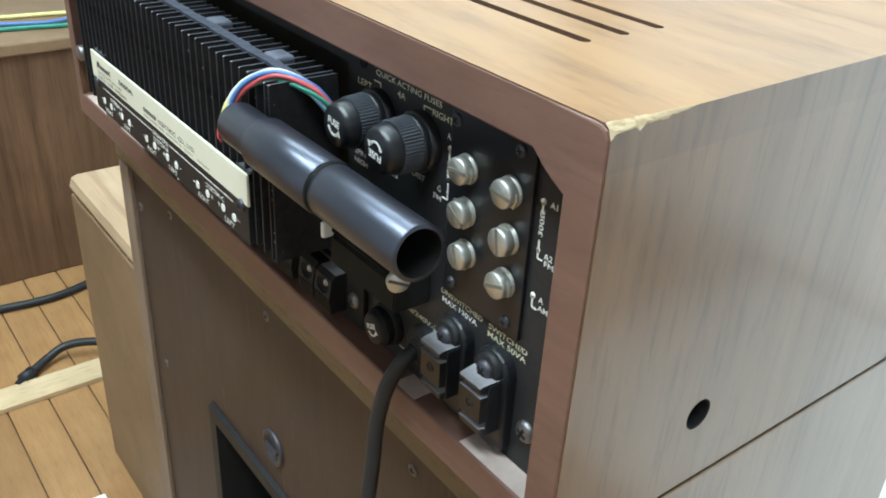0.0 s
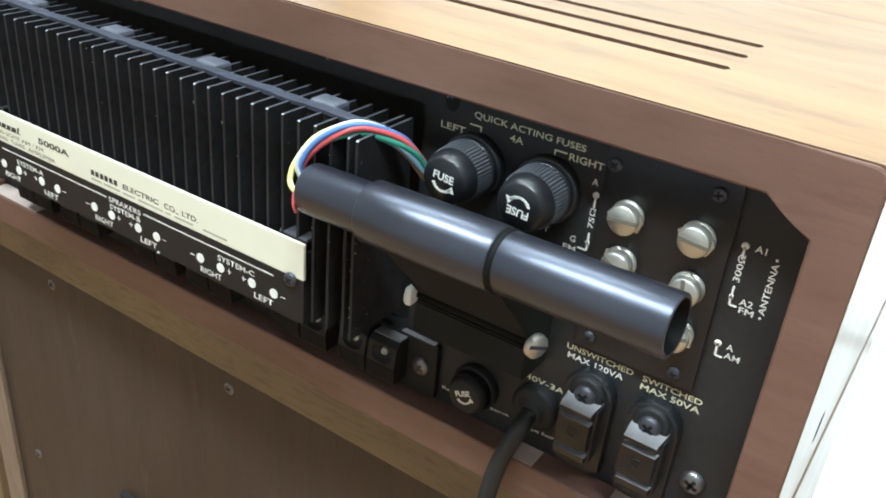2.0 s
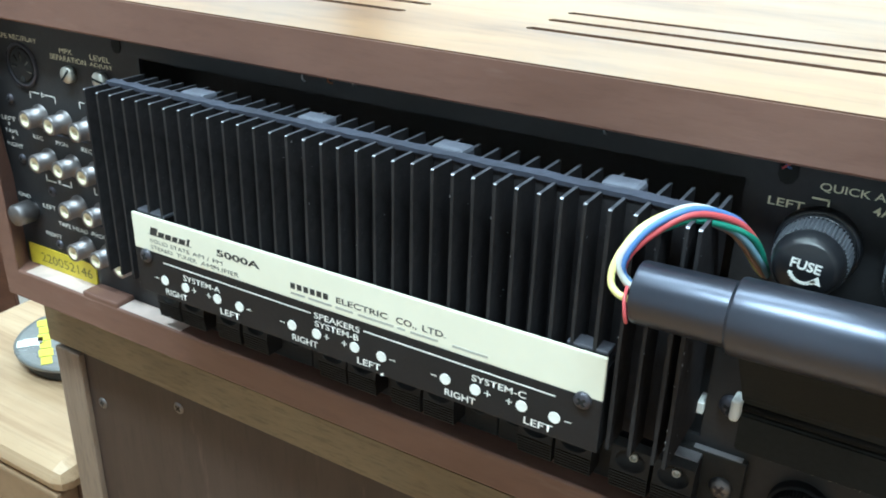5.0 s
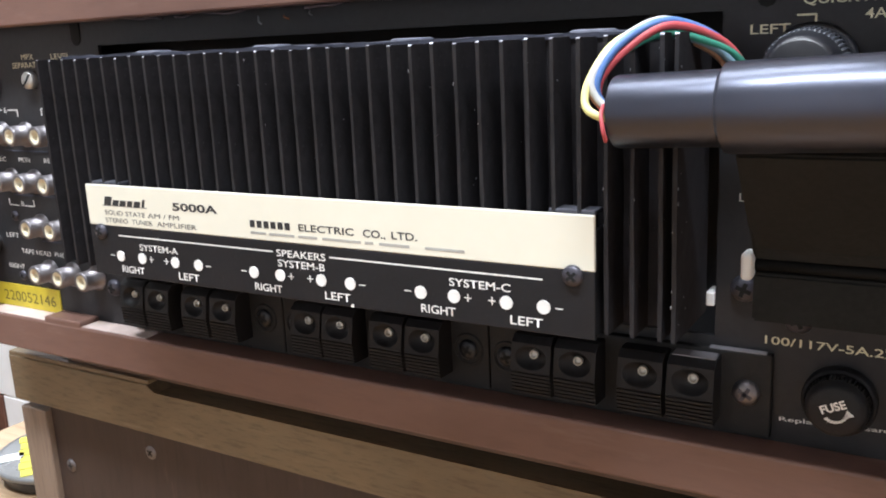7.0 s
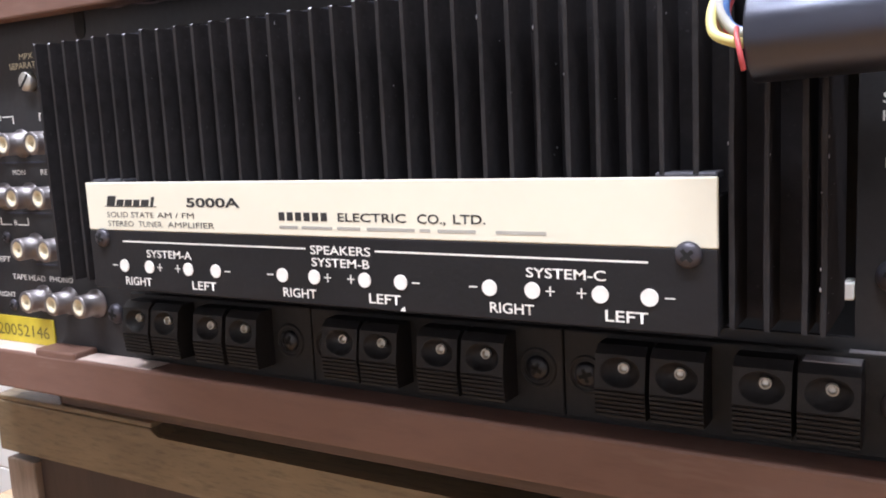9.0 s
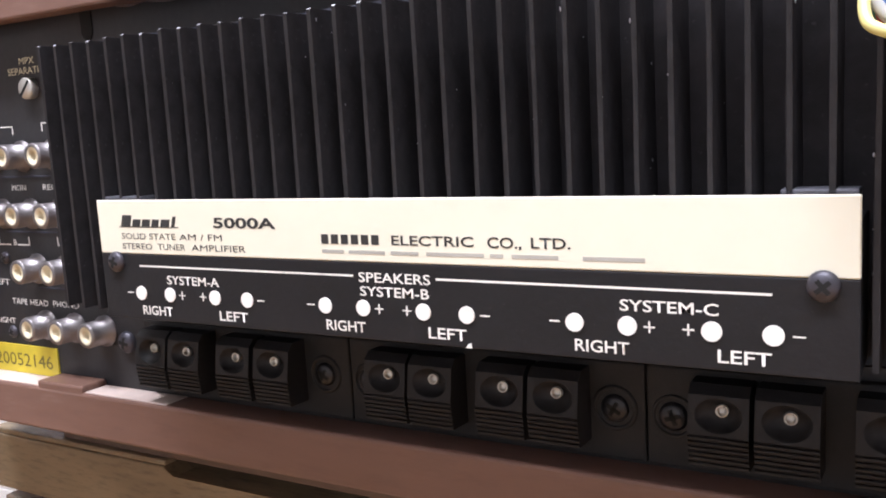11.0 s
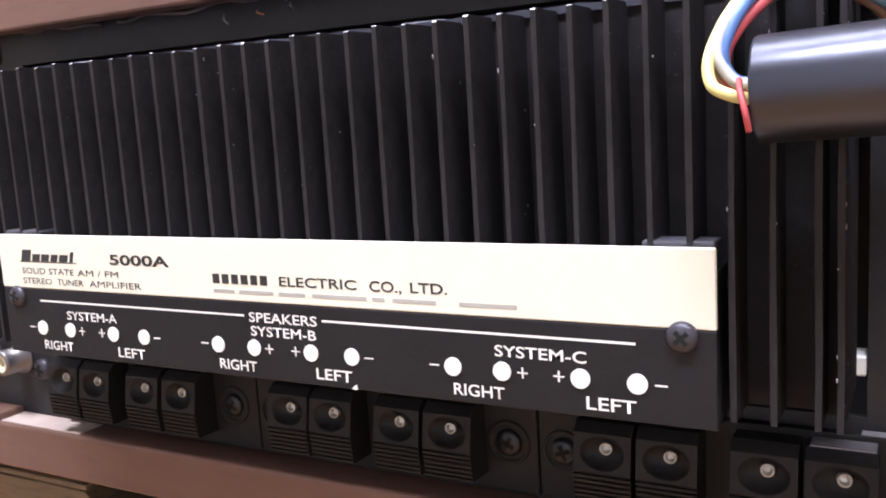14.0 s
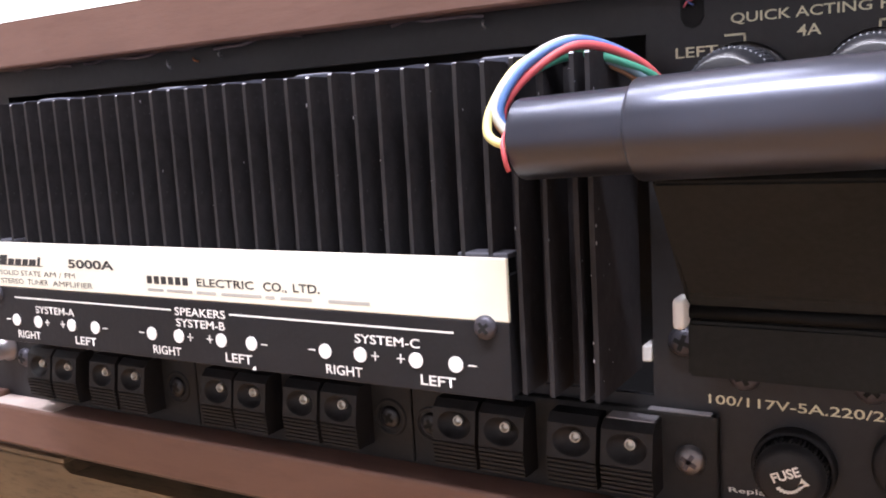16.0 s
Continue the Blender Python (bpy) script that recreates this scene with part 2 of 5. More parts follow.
def box(bm, x0, x1, y0, y1, z0, z1, bevel=0.0, mat=0):
    vs = [bm.verts.new((x, y, z)) for z in (z0, z1) for y in (y0, y1) for x in (x0, x1)]
    fs = [bm.faces.new([vs[i] for i in q]) for q in ((0, 2, 3, 1), (4, 5, 7, 6), (0, 1, 5, 4), (2, 6, 7, 3), (0, 4, 6, 2), (1, 3, 7, 5))]
    for f in fs:
        f.material_index = mat
    if bevel:
        es = list({e for f in fs for e in f.edges})
        done = bmesh.ops.bevel(bm, geom=es, offset=bevel, segments=2, affect="EDGES", profile=0.5)
        for f in done["faces"]:
            f.material_index = mat
    return vs


def lathe(bm, prof, at, axis=(0, -1, 0), seg=28, mat=0, smooth=True, wave=None):
    """Turns a profile of (distance along the axis, radius) round the axis from at; a radius of zero closes it."""
    a = Vector(axis).normalized()
    u = a.orthogonal().normalized()
    v = a.cross(u)
    at = Vector(at)
    rings = []
    for d, r in prof:
        if r <= 1e-7:
            rings.append([bm.verts.new(at + a * d)])
        else:
            ring = []
            for i in range(seg):
                k = 2 * math.pi * i / seg
                rr = r * (wave(i, d) if wave else 1)
                ring.append(bm.verts.new(at + a * d + (u * math.cos(k) + v * math.sin(k)) * rr))
            rings.append(ring)
    for p, q in zip(rings, rings[1:]):
        for i in range(seg):
            j = (i + 1) % seg
            if len(p) == 1 and len(q) == 1:
                continue
            if len(p) == 1:
                f = bm.faces.new((p[0], q[i], q[j]))
            elif len(q) == 1:
                f = bm.faces.new((p[i], q[0], p[j]))
            else:
                f = bm.faces.new((p[i], q[i], q[j], p[j]))
            f.material_index, f.smooth = mat, smooth
    return rings


def swept(bm, pts, r, seg=12, steps=10, mat=0):
    """A round tube along a smooth line through the points."""
    p = [Vector(q) for q in pts]
    p = [p[0] * 2 - p[1]] + p + [p[-1] * 2 - p[-2]]
    line = []
    for i in range(1, len(p) - 2):
        for k in range(steps):
            t = k / steps
            line.append(0.5 * ((2 * p[i]) + (p[i + 1] - p[i - 1]) * t + (2 * p[i - 1] - 5 * p[i] + 4 * p[i + 1] - p[i + 2]) * t * t + (3 * p[i] - p[i - 1] - 3 * p[i + 1] + p[i + 2]) * t ** 3))
    line.append(p[-2])
    d0 = (line[1] - line[0]).normalized()
    u = d0.orthogonal().normalized()
    rings = []
    for i, c in enumerate(line):
        d = (line[min(i + 1, len(line) - 1)] - line[max(i - 1, 0)]).normalized()
        u = (u - d * u.dot(d)).normalized()
        v = d.cross(u)
        rings.append([bm.verts.new(c + (u * math.cos(k * 2 * math.pi / seg) + v * math.sin(k * 2 * math.pi / seg)) * r) for k in range(seg)])
    for a, b in zip(rings, rings[1:]):
        for i in range(seg):
            f = bm.faces.new((a[i], b[i], b[(i + 1) % seg], a[(i + 1) % seg]))
            f.smooth, f.material_index = True, mat
    for ring in (rings[0], rings[-1]):
        bm.faces.new(ring).material_index = mat


def prism(bm, outline, y0, y1, mat=0, bevel=0.0):
    """A plate with an outline of (x, z) corners, from y0 to y1."""
    a = [bm.verts.new((x, y0, z)) for x, z in outline]
    b = [bm.verts.new((x, y1, z)) for x, z in outline]
    fs = [bm.faces.new(a), bm.faces.new(b[::-1])]
    n = len(a)
    fs += [bm.faces.new((a[i], b[i], b[(i + 1) % n], a[(i + 1) % n])) for i in range(n)]
    for f in fs:
        f.material_index = mat
    if bevel:
        done = bmesh.ops.bevel(bm, geom=list(fs[0].edges), offset=bevel, segments=2, affect="EDGES", profile=0.5)
        for f in done["faces"]:
            f.material_index = mat


def holed(bm, xs, zs, y0, y1, corner=None):
    """An upright board with one rectangular opening in its middle cell; corner: (z, x) of a cut upper right corner."""
    v = [[bm.verts.new((x, y0, z)) for x in xs] for z in zs]
    if corner:
        v[3][3].co = (corner[1], y0, zs[3])
        v[2][3].co.z = corner[0]
    fs = [bm.faces.new((v[j][i], v[j][i + 1], v[j + 1][i + 1], v[j + 1][i])) for j in range(3) for i in range(3) if (i, j) != (1, 1)]
    more = bmesh.ops.extrude_face_region(bm, geom=fs)["geom"]
    for q in more:
        if isinstance(q, bmesh.types.BMVert):
            q.co.y = y1


def finished(name, bm, mats):
    bmesh.ops.recalc_face_normals(bm, faces=bm.faces[:])
    me = bpy.data.meshes.new(name)
    bm.to_mesh(me)
    bm.free()
    for m in (mats if isinstance(mats, (list, tuple)) else [mats]):
        me.materials.append(m)
    return me


def thing(name, at, label, category, group="", kind=""):
    ob = new(name)
    ob.location = at
    ob.empty_display_size = 0.05
    return tagged(ob, label, category, group, kind)


def hang(ob, parent):
    ob.parent = parent
    ob.matrix_parent_inverse = Matrix.Translation(-parent.location)
    return ob


def part(name, bm, mats, parent, label="", at=None):
    me = bm if isinstance(bm, bpy.types.Mesh) else finished(name, bm, mats)
    ob = new(name, me)
    if at:
        ob.location = at
    hang(ob, parent)
    if label:
        ob["label"] = label
    return ob


def solid(name, mats, parent, dims, bevel=0.0, label=""):
    bm = bmesh.new()
    box(bm, *dims, bevel=bevel)
    return part(name, bm, mats, parent, label)


def lettering(body, x, z, width, height, y, mat, parent, turn=0.0, bold=0.0, shear=0.0):
    """Words as thin raised ink on an upright face towards -y, from x to x + width, standing on z; turn: degrees about the start."""
    cu = bpy.data.curves.new("lettering", "FONT")
    cu.body, cu.size, cu.extrude, cu.offset, cu.shear = body, 1.0, 0.0, bold, shear
    cu.resolution_u = 3
    tmp = bpy.data.objects.new("lettering", cu)
    scene.collection.objects.link(tmp)
    dg = bpy.context.evaluated_depsgraph_get()
    me = bpy.data.meshes.new_from_object(tmp.evaluated_get(dg))
    bpy.data.objects.remove(tmp)
    bpy.data.curves.remove(cu)
    co = np.zeros(len(me.vertices) * 3)
    me.vertices.foreach_get("co", co)
    co = co.reshape(-1, 3)
    x0, x1, z0, z1 = co[:, 0].min(), co[:, 0].max(), co[:, 1].min(), co[:, 1].max()
    px = (co[:, 0] - x0) / (x1 - x0) * width
    pz = (co[:, 1] - z0) / (z1 - z0) * height
    k = radians(turn)
    out = np.stack([x + px * math.cos(k) - pz * math.sin(k), np.full(len(px), y), z + px * math.sin(k) + pz * math.cos(k)], 1)
    me.vertices.foreach_set("co", out.ravel())
    me.materials.clear()
    me.materials.append(mat)
    me.update()
    ob = new("lettering", me)
    return hang(ob, parent)


def bars(name, rects, y, mat, parent, thick=0.0003):
    bm = bmesh.new()
    for x0, x1, z0, z1 in rects:
        box(bm, x0, x1, y, y + thick, z0, z1)
    return part(name, bm, mat, parent)


def screw_mesh(r, proud, kind="cross", mats=(NICKEL, VOID)):
    """A screw head towards -y: domed, with a cross or a slot in darker colour for the recess's shade."""
    bm = bmesh.new()
    lathe(bm, [(0, r), (proud * 0.35, r), (proud * 0.8, r * 0.78), (proud, r * 0.35), (proud * 1.02, 0)] if kind == "cross" else [(0, r * 0.97), (proud * 0.1, r), (proud * 0.85, r), (proud, r * 0.9), (proud, 0)], (0, 0, 0), seg=24)
    w = r * 0.15
    q = proud * 1.03
    if kind == "cross":
        for a, c in ((r * 0.55, w), (w, r * 0.55)):
            box(bm, -a, a, -q, -proud * 0.6, -c, c, mat=1)
    else:
        box(bm, -r * 0.93, r * 0.93, -q, -proud * 0.5, -w, w, mat=1)
    return finished("screw", bm, list(mats))


def set_screw(me, x, y, z, parent, turn=0.0, label=""):
    ob = part("screw", me, None, parent, label, (x, y, z))
    ob.rotation_euler = (0, radians(turn), 0)
    return ob

# ---------- the room ----------
RX0, RX1, RY0, RY1, RZ = -2.4, 2.0, -2.2, 1.1, 2.5


def slab(name, mat, dims, label, category, bevel=0.0):
    bm = bmesh.new()
    box(bm, *dims, bevel=bevel)
    return tagged(new(name, finished(name, bm, mat)), label, category, kind="structure")


floor = slab("floor", DARK_EDGE, (RX0, RX1, RY0, RY1, -0.06, -0.004), "floor of narrow orange-brown varnished wooden boards", "floor")
slab("ceiling", PLASTER, (RX0 - 0.1, RX1 + 0.1, RY0 - 0.1, RY1 + 0.1, RZ, RZ + 0.1), "plain white ceiling", "ceiling")
slab("wall_west", PLASTER, (RX0 - 0.1, RX0, RY0, RY1, -0.06, RZ), "plain white plaster wall", "wall")
slab("wall_east", PLASTER, (RX1, RX1 + 0.1, RY0, RY1, -0.06, RZ), "plain white plaster wall", "wall")
slab("wall_south", PLASTER, (RX0 - 0.1, RX1 + 0.1, RY0 - 0.1, RY0, -0.06, RZ), "plain white plaster wall", "wall")
wall_n = thing("wall_north", (0, RY1, 0), "white plaster wall round a wide floor-length window", "wall", kind="structure")
WX0, WX1, WZ0, WZ1 = -2.2, 1.7, 0.05, 2.05
for d in ((RX0 - 0.1, WX0, RY1, RY1 + 0.12, -0.06, RZ), (WX1, RX1 + 0.1, RY1, RY1 + 0.12, -0.06, RZ), (WX0, WX1, RY1, RY1 + 0.12, WZ1, RZ), (WX0, WX1, RY1, RY1 + 0.12, -0.06, WZ0)):
    solid("wall", PLASTER, wall_n, d)
window = thing("window_1", (0, RY1, WZ0), "wide bright window with dark brown frame posts", "window", kind="structure")
for x in (WX0, -0.905, WX1 - 0.06):
    solid("window_post", BROWN_FRAME, window, (x, x + 0.07, RY1 + 0.02, RY1 + 0.08, WZ0 + 0.04, WZ1 - 0.04), 0.004)
for z in (WZ0, WZ1 - 0.04):
    solid("window_rail", BROWN_FRAME if z > 1 else CARTON, window, (WX0, WX1, RY1 + 0.015, RY1 + 0.085, z, z + 0.04), 0.004)
glow, _, gb = shader("bright_daylight", 1.0)
gb.inputs["Base Color"].default_value = (0.8, 0.85, 0.9, 1)
gb.inputs["Emission Color"].default_value = (1.0, 0.98, 0.94, 1)
gb.inputs["Emission Strength"].default_value = 1.7
slab("backdrop", glow, (-4, 3.5, RY1 + 0.6, RY1 + 0.62, -0.5, 3.5), "bright hazy daylight outside the window", "backdrop")

# tubular ceiling lights over the bench
for x, y in ((0.05, -0.66), (-0.7, 0.25)):
    lamp = thing("ceiling_light", (x, y, 2.5), "white batten ceiling light with a fluorescent tube", "ceiling light", "ceiling lights")
    solid("housing", CARTON, lamp, (x - 0.97, x + 0.97, y - 0.11, y + 0.11, 2.44, 2.4999), 0.004)
    bm = bmesh.new()
    lathe(bm, [(0, 0), (0, 0.014), (1.9, 0.014), (1.9, 0)], (x - 0.95, y, 2.41), (1, 0, 0), 16)
    part("tube", bm, LABEL_WHITE, lamp)
    for s in (-0.96, 0.94):
        solid("tube_holder", CARTON, lamp, (x + s, x + s + 0.02, y - 0.015, y + 0.015, 2.39, 2.445))

# ---------- the case of the receiver ----------
CX0, CX1, CZ0, CZ1, LIPY, DEEP = -0.2605, 0.2215, 0.5895, 0.7440, -0.0105, 0.34
receiver = thing("stereo_receiver", (0, 0.1, CZ0), "vintage stereo receiver, worn walnut case, black finned heat sink behind", "receiver")
T = 0.0135
# top board with three rows of vent slots in two groups
bm = bmesh.new()
rows = [(0.0358, 0.0402), (0.0537, 0.0581), (0.0710, 0.0754)]
cols = [(CX0, -0.228), (-0.0555, -0.0065), (0.1655, CX1)]
y = LIPY + 0.0008
CHIP = 0.0045
for a, b in rows:
    box(bm, CX0, CX1 - (CHIP if y < 0.02 else 0), y, a, CZ1 - T, CZ1)
    for c, d in cols:
        box(bm, c, d, a, b, CZ1 - T, CZ1)
    for c, d in ((-0.228, -0.0555), (-0.0065, 0.1655)):
        for e, s in ((c, 1), (d, -1)):
            prisms = [(e, a), (e + s * 0.0014, a), (e, (a + b) / 2), (e + s * 0.0014, b), (e, b)]
            for tri in ((0, 1, 2), (2, 3, 4)):
                vs = [bm.verts.new((prisms[i][0], prisms[i][1], CZ1)) for i in tri] + [bm.verts.new((prisms[i][0], prisms[i][1], CZ1 - T)) for i in tri]
                bm.faces.new(vs[:3]), bm.faces.new(vs[3:][::-1])
                for i in range(3):
                    bm.faces.new((vs[i], vs[3 + i], vs[3 + (i + 1) % 3], vs[(i + 1) % 3]))
    y = b
box(bm, CX0, CX1, y, DEEP, CZ1 - T, CZ1)
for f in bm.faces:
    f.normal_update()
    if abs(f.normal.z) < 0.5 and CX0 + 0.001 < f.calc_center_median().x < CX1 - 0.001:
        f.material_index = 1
    if abs(f.normal.x) > 0.5 and f.calc_center_median().x > CX1 - 0.001:
        f.material_index = 2
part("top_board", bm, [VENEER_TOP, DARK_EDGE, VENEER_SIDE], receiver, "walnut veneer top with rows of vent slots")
for name, d, m in (("side_board", (CX0, CX0 + 0.0016, 0.0062, DEEP, CZ0, CZ1 - T), VENEER_SIDE), ("bottom_board", (CX0 + T, CX1 - T, 0.004, DEEP, CZ0 + 0.001, CZ0 + 0.012), LIP), ("front_board", (CX0, CX1, DEEP, DEEP + 0.012, CZ0, CZ1), PANEL)):
    solid(name, m, receiver, d)
# the side board that shows, with a screw sunk in a round hole
SY, SZ, SR = 0.0594, 0.6207, 0.0060
bm = bmesh.new()
y0, y1, z0, z1 = LIPY + 0.0008, DEEP, CZ0 - 0.0016, CZ1 - T
outer = [bm.verts.new((CX1, y, z)) for y, z in ((y1, z1), (y0, z1), (y0, z0), (y1, z0))]
inner = [bm.verts.new((CX1 - T, v.co.y, v.co.z)) for v in outer]
rims = [[bm.verts.new((CX1 - d, SY + r * math.cos(k * math.pi / 16 + math.pi / 4), SZ + r * math.sin(k * math.pi / 16 + math.pi / 4))) for k in range(32)] for d, r in ((0, SR + 0.0004), (0.0005, SR), (0.0095, SR * 0.96))]
for c in range(4):
    bm.faces.new([outer[c], outer[(c + 1) % 4]] + [rims[0][(c * 8 + i) % 32] for i in range(8, -1, -1)])
    bm.faces.new((outer[c], outer[(c + 1) % 4], inner[(c + 1) % 4], inner[c]))
bm.faces.new(inner)
for p, q in zip(rims, rims[1:]):
    for i in range(32):
        bm.faces.new((p[i], q[i], q[(i + 1) % 32], p[(i + 1) % 32])).material_index = 1
bm.faces.new(rims[-1]).material_index = 1
part("side_board", bm, [VENEER_SIDE, VOID], receiver, "walnut veneer side with a sunk screw hole")
# reddish brown lips round the rear opening
bm = bmesh.new()
ox0, ox1, oz0, oz1 = CX0 + 0.0003, CX1 - 0.0004, CZ0 + 0.0002, CZ1 - 0.0005
ix0, ix1, iz0, iz1 = -0.2488, 0.2078, 0.6050, 0.7284
out = [(ox0, oz0), (ox1, oz0), (ox1, 0.7195), (ox1, oz1 - 0.0034), (ox1 - 0.0009, oz1 - 0.0012), (ox1 - 0.0030, oz1), (0.1945, oz1), (ix0 + 0.006, oz1), (ox0, oz1), (ox0, 0.7260)]
inn = [(ix0, iz0), (ix1, iz0), (ix1, 0.7195)] + [(ix1 + (0.1945 - ix1) * k, 0.7195 + (iz1 - 0.7195) * k) for k in (0.35, 0.5, 0.65, 1)] + [(ix0 + 0.006, iz1), (ix0 + 0.003, iz1 - 0.003), (ix0, 0.7260)]
front, back = [[[bm.verts.new((x, y if y < 0 or z < 0.61 else -0.0040, z)) for x, z in ring] for ring in (out, inn)] for y in (LIPY, 0.0058)]
for i in (0, -1, -2):  # the reveal splays outwards at this end
    back[1][i].co.x -= 0.0090
n = len(out)
rim = []
for i in range(n):
    k = (i + 1) % n
    bm.faces.new((front[0][i], front[0][k], front[1][k], front[1][i]))
    bm.faces.new((back[0][i], back[1][i], back[1][k], back[0][k]))
    f = bm.faces.new((front[0][i], back[0][i], back[0][k], front[0][k]))
    f.material_index = 1 if i in (3, 4) else 0
    bm.faces.new((front[1][i], front[1][k], back[1][k], back[1][i]))
    rim += [bm.edges.get((front[0][i], front[0][k])), bm.edges.get((front[1][i], front[1][k]))]
bmesh.ops.bevel(bm, geom=rim, offset=0.0009, segments=2, affect="EDGES", profile=0.5)
part("rear_frame", bm, [LIP, RAW], receiver, "smooth reddish brown wooden frame round the opening")
solid("lip_patch", LIP, receiver, (-0.2020, -0.1785, LIPY + 0.0002, 0.000, CZ0 + 0.0125, CZ0 + 0.0178), 0.0008, "raised wooden patch on the lip")
# pale strips paint lamplight on the rubbed lip top, leaving out shadowed stretches
for x0, x1 in ((CX0 + T + 0.003, -0.2022), (-0.1783, -0.140), (0.1305, 0.1435), (0.172, CX1 - T - 0.001)):
    solid("worn_edge", LIT_LIP, receiver, (x0, x1, LIPY + 0.0011, -0.0004, 0.6047, 0.60525), 0.0, "pale top of the lip, rubbed and painted as brightly lit")
# rounded, chipped end of the top edge, bare wood where the veneer is gone
bm = bmesh.new()
rnd = random.Random(5)
ends = []
n = 26
for i in range(n + 1):
    y = LIPY + 0.0007 + (0.0351 - LIPY) * i / n
    fade = max(0.0, 1 - ((y - LIPY) / 0.034) ** 1.1)
    a = (0.0014 + 0.0018 * rnd.random()) * fade + 0.00012
    b = (0.0024 + 0.0026 * rnd.random() ** 1.5) * fade + 0.00012
    m = (0.42 + 0.35 * rnd.random())
    ring = [(CX1 - CHIP, CZ1), (CX1 - a, CZ1), (CX1 - a * (1 - m * 0.75), CZ1 - b * m * 0.4), (CX1 - a * 0.16 * rnd.random(), CZ1 - b * (0.6 + 0.25 * rnd.random())), (CX1, CZ1 - b), (CX1, CZ1 - T), (CX1 - CHIP, CZ1 - T)]
    ends.append([bm.verts.new((x, y, z)) for x, z in ring])
for p, q in zip(ends, ends[1:]):
    for i in range(7):
        f = bm.faces.new((p[i], q[i], q[(i + 1) % 7], p[(i + 1) % 7]))
        f.material_index = (1, 0, 0, 0, 2, 2, 2)[i]
bm.faces.new(ends[0]).material_index = 3
bm.faces.new(ends[-1]).material_index = 2
part("chipped_edge", bm, [RAW, VENEER_TOP, VENEER_SIDE, LIP], receiver, "chipped bare wood at the corner")
KY, KZ = 0.0115, 0.5752
bm = bmesh.new()
prism(bm, [(-0.2285, KZ + 0.0003), (CX1 - T - 0.0003, KZ + 0.0003), (CX1 - T - 0.0003, CZ0 - 0.0002), (-0.2285, CZ0 - 0.0002)], 0.0135, 0.235)
es = [e for e in bm.edges if all(abs(v.co.x + 0.2285) < 1e-5 and abs(v.co.y - 0.0135) < 1e-5 for v in e.verts)]
bmesh.ops.bevel(bm, geom=es, offset=0.006, segments=5, affect="EDGES", profile=0.5)
part("base_board", bm, BASE, receiver, "brown base board under the case")
bm = bmesh.new()
lathe(bm, [(0, 0.0042), (0.0014, 0.0040), (0.0024, 0.0024), (0.0026, 0)], (CX1 - 0.0094, SY, SZ), (1, 0, 0), 24)
part("side_screw", bm, STEEL_DARK, receiver, "dark screw sunk deep in its hole")

# ---------- rear panel ----------
PZ0, PZ1, PX0, PX1 = 0.601, 0.7312, CX0 + 0.0017, CX1 - T
HX0, HX1, HZ0, HZ1 = -0.157, 0.0808, 0.633, 0.7195
bm = bmesh.new()
holed(bm, [PX0, HX0, HX1, PX1], [PZ0, HZ0, HZ1, PZ1], 0.0, 0.0016, (0.7165, 0.1945))
rear = part("rear_panel", bm, PANEL, receiver, "black enamelled metal rear panel with white lettering")
# plain dark box added behind the panel opening as the shade inside
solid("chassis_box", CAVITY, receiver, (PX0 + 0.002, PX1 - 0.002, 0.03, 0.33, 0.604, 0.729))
for x in (-0.169, 0.0915):
    bm = bmesh.new()
    prism(bm, [(x - 0.0026, PZ1 - 0.0003), (x - 0.0026, 0.7222), (x - 0.0016, 0.7204), (x, 0.7198), (x + 0.0016, 0.7204), (x + 0.0026, 0.7222), (x + 0.0026, PZ1 - 0.0003)], -0.0004, 0.0002)
    part("keyhole", bm, VOID, rear)
# frayed edge of gasket and swarf along the top of the panel
rnd = random.Random(21)
for x0, x1 in ((-0.152, -0.118), (-0.112, -0.060), (-0.052, -0.018), (0.012, 0.040)):
    bm = bmesh.new()
    n = int((x1 - x0) / 0.005)
    swept(bm, [(x0 + (x1 - x0) * k / n, -0.0016 + rnd.uniform(-0.0006, 0.0004), PZ1 - 0.0026 + rnd.uniform(-0.0010, 0.0008)) for k in range(n + 1)], 0.00045, 6, 3)
    part("frayed_gasket", bm, FRAY, rear)

# bright slivers of wire showing under the lip
for x, z, dx, dz, m in ((-0.0725, 0.7262, 0.0010, -0.0028, ALU), (-0.0615, 0.7258, 0.0022, -0.0012, COPPER), (-0.0505, 0.7268, 0.0008, -0.0016, ALU), (0.0395, 0.7268, 0.0006, -0.0020, ALU), (0.0905, 0.7262, 0.0016, -0.0014, WIRES[2]), (0.0900, 0.7245, 0.0020, 0.0016, WIRES[3]), (0.1165, 0.7288, 0.0020, 0.0004, COPPER)):
    bm = bmesh.new()
    swept(bm, [(x, -0.0014, z), (x + dx * 0.5, -0.0022, z + dz * 0.6), (x + dx, -0.0013, z + dz)], 0.0003, 6, 4)
    part("wire_sliver", bm, m, rear)

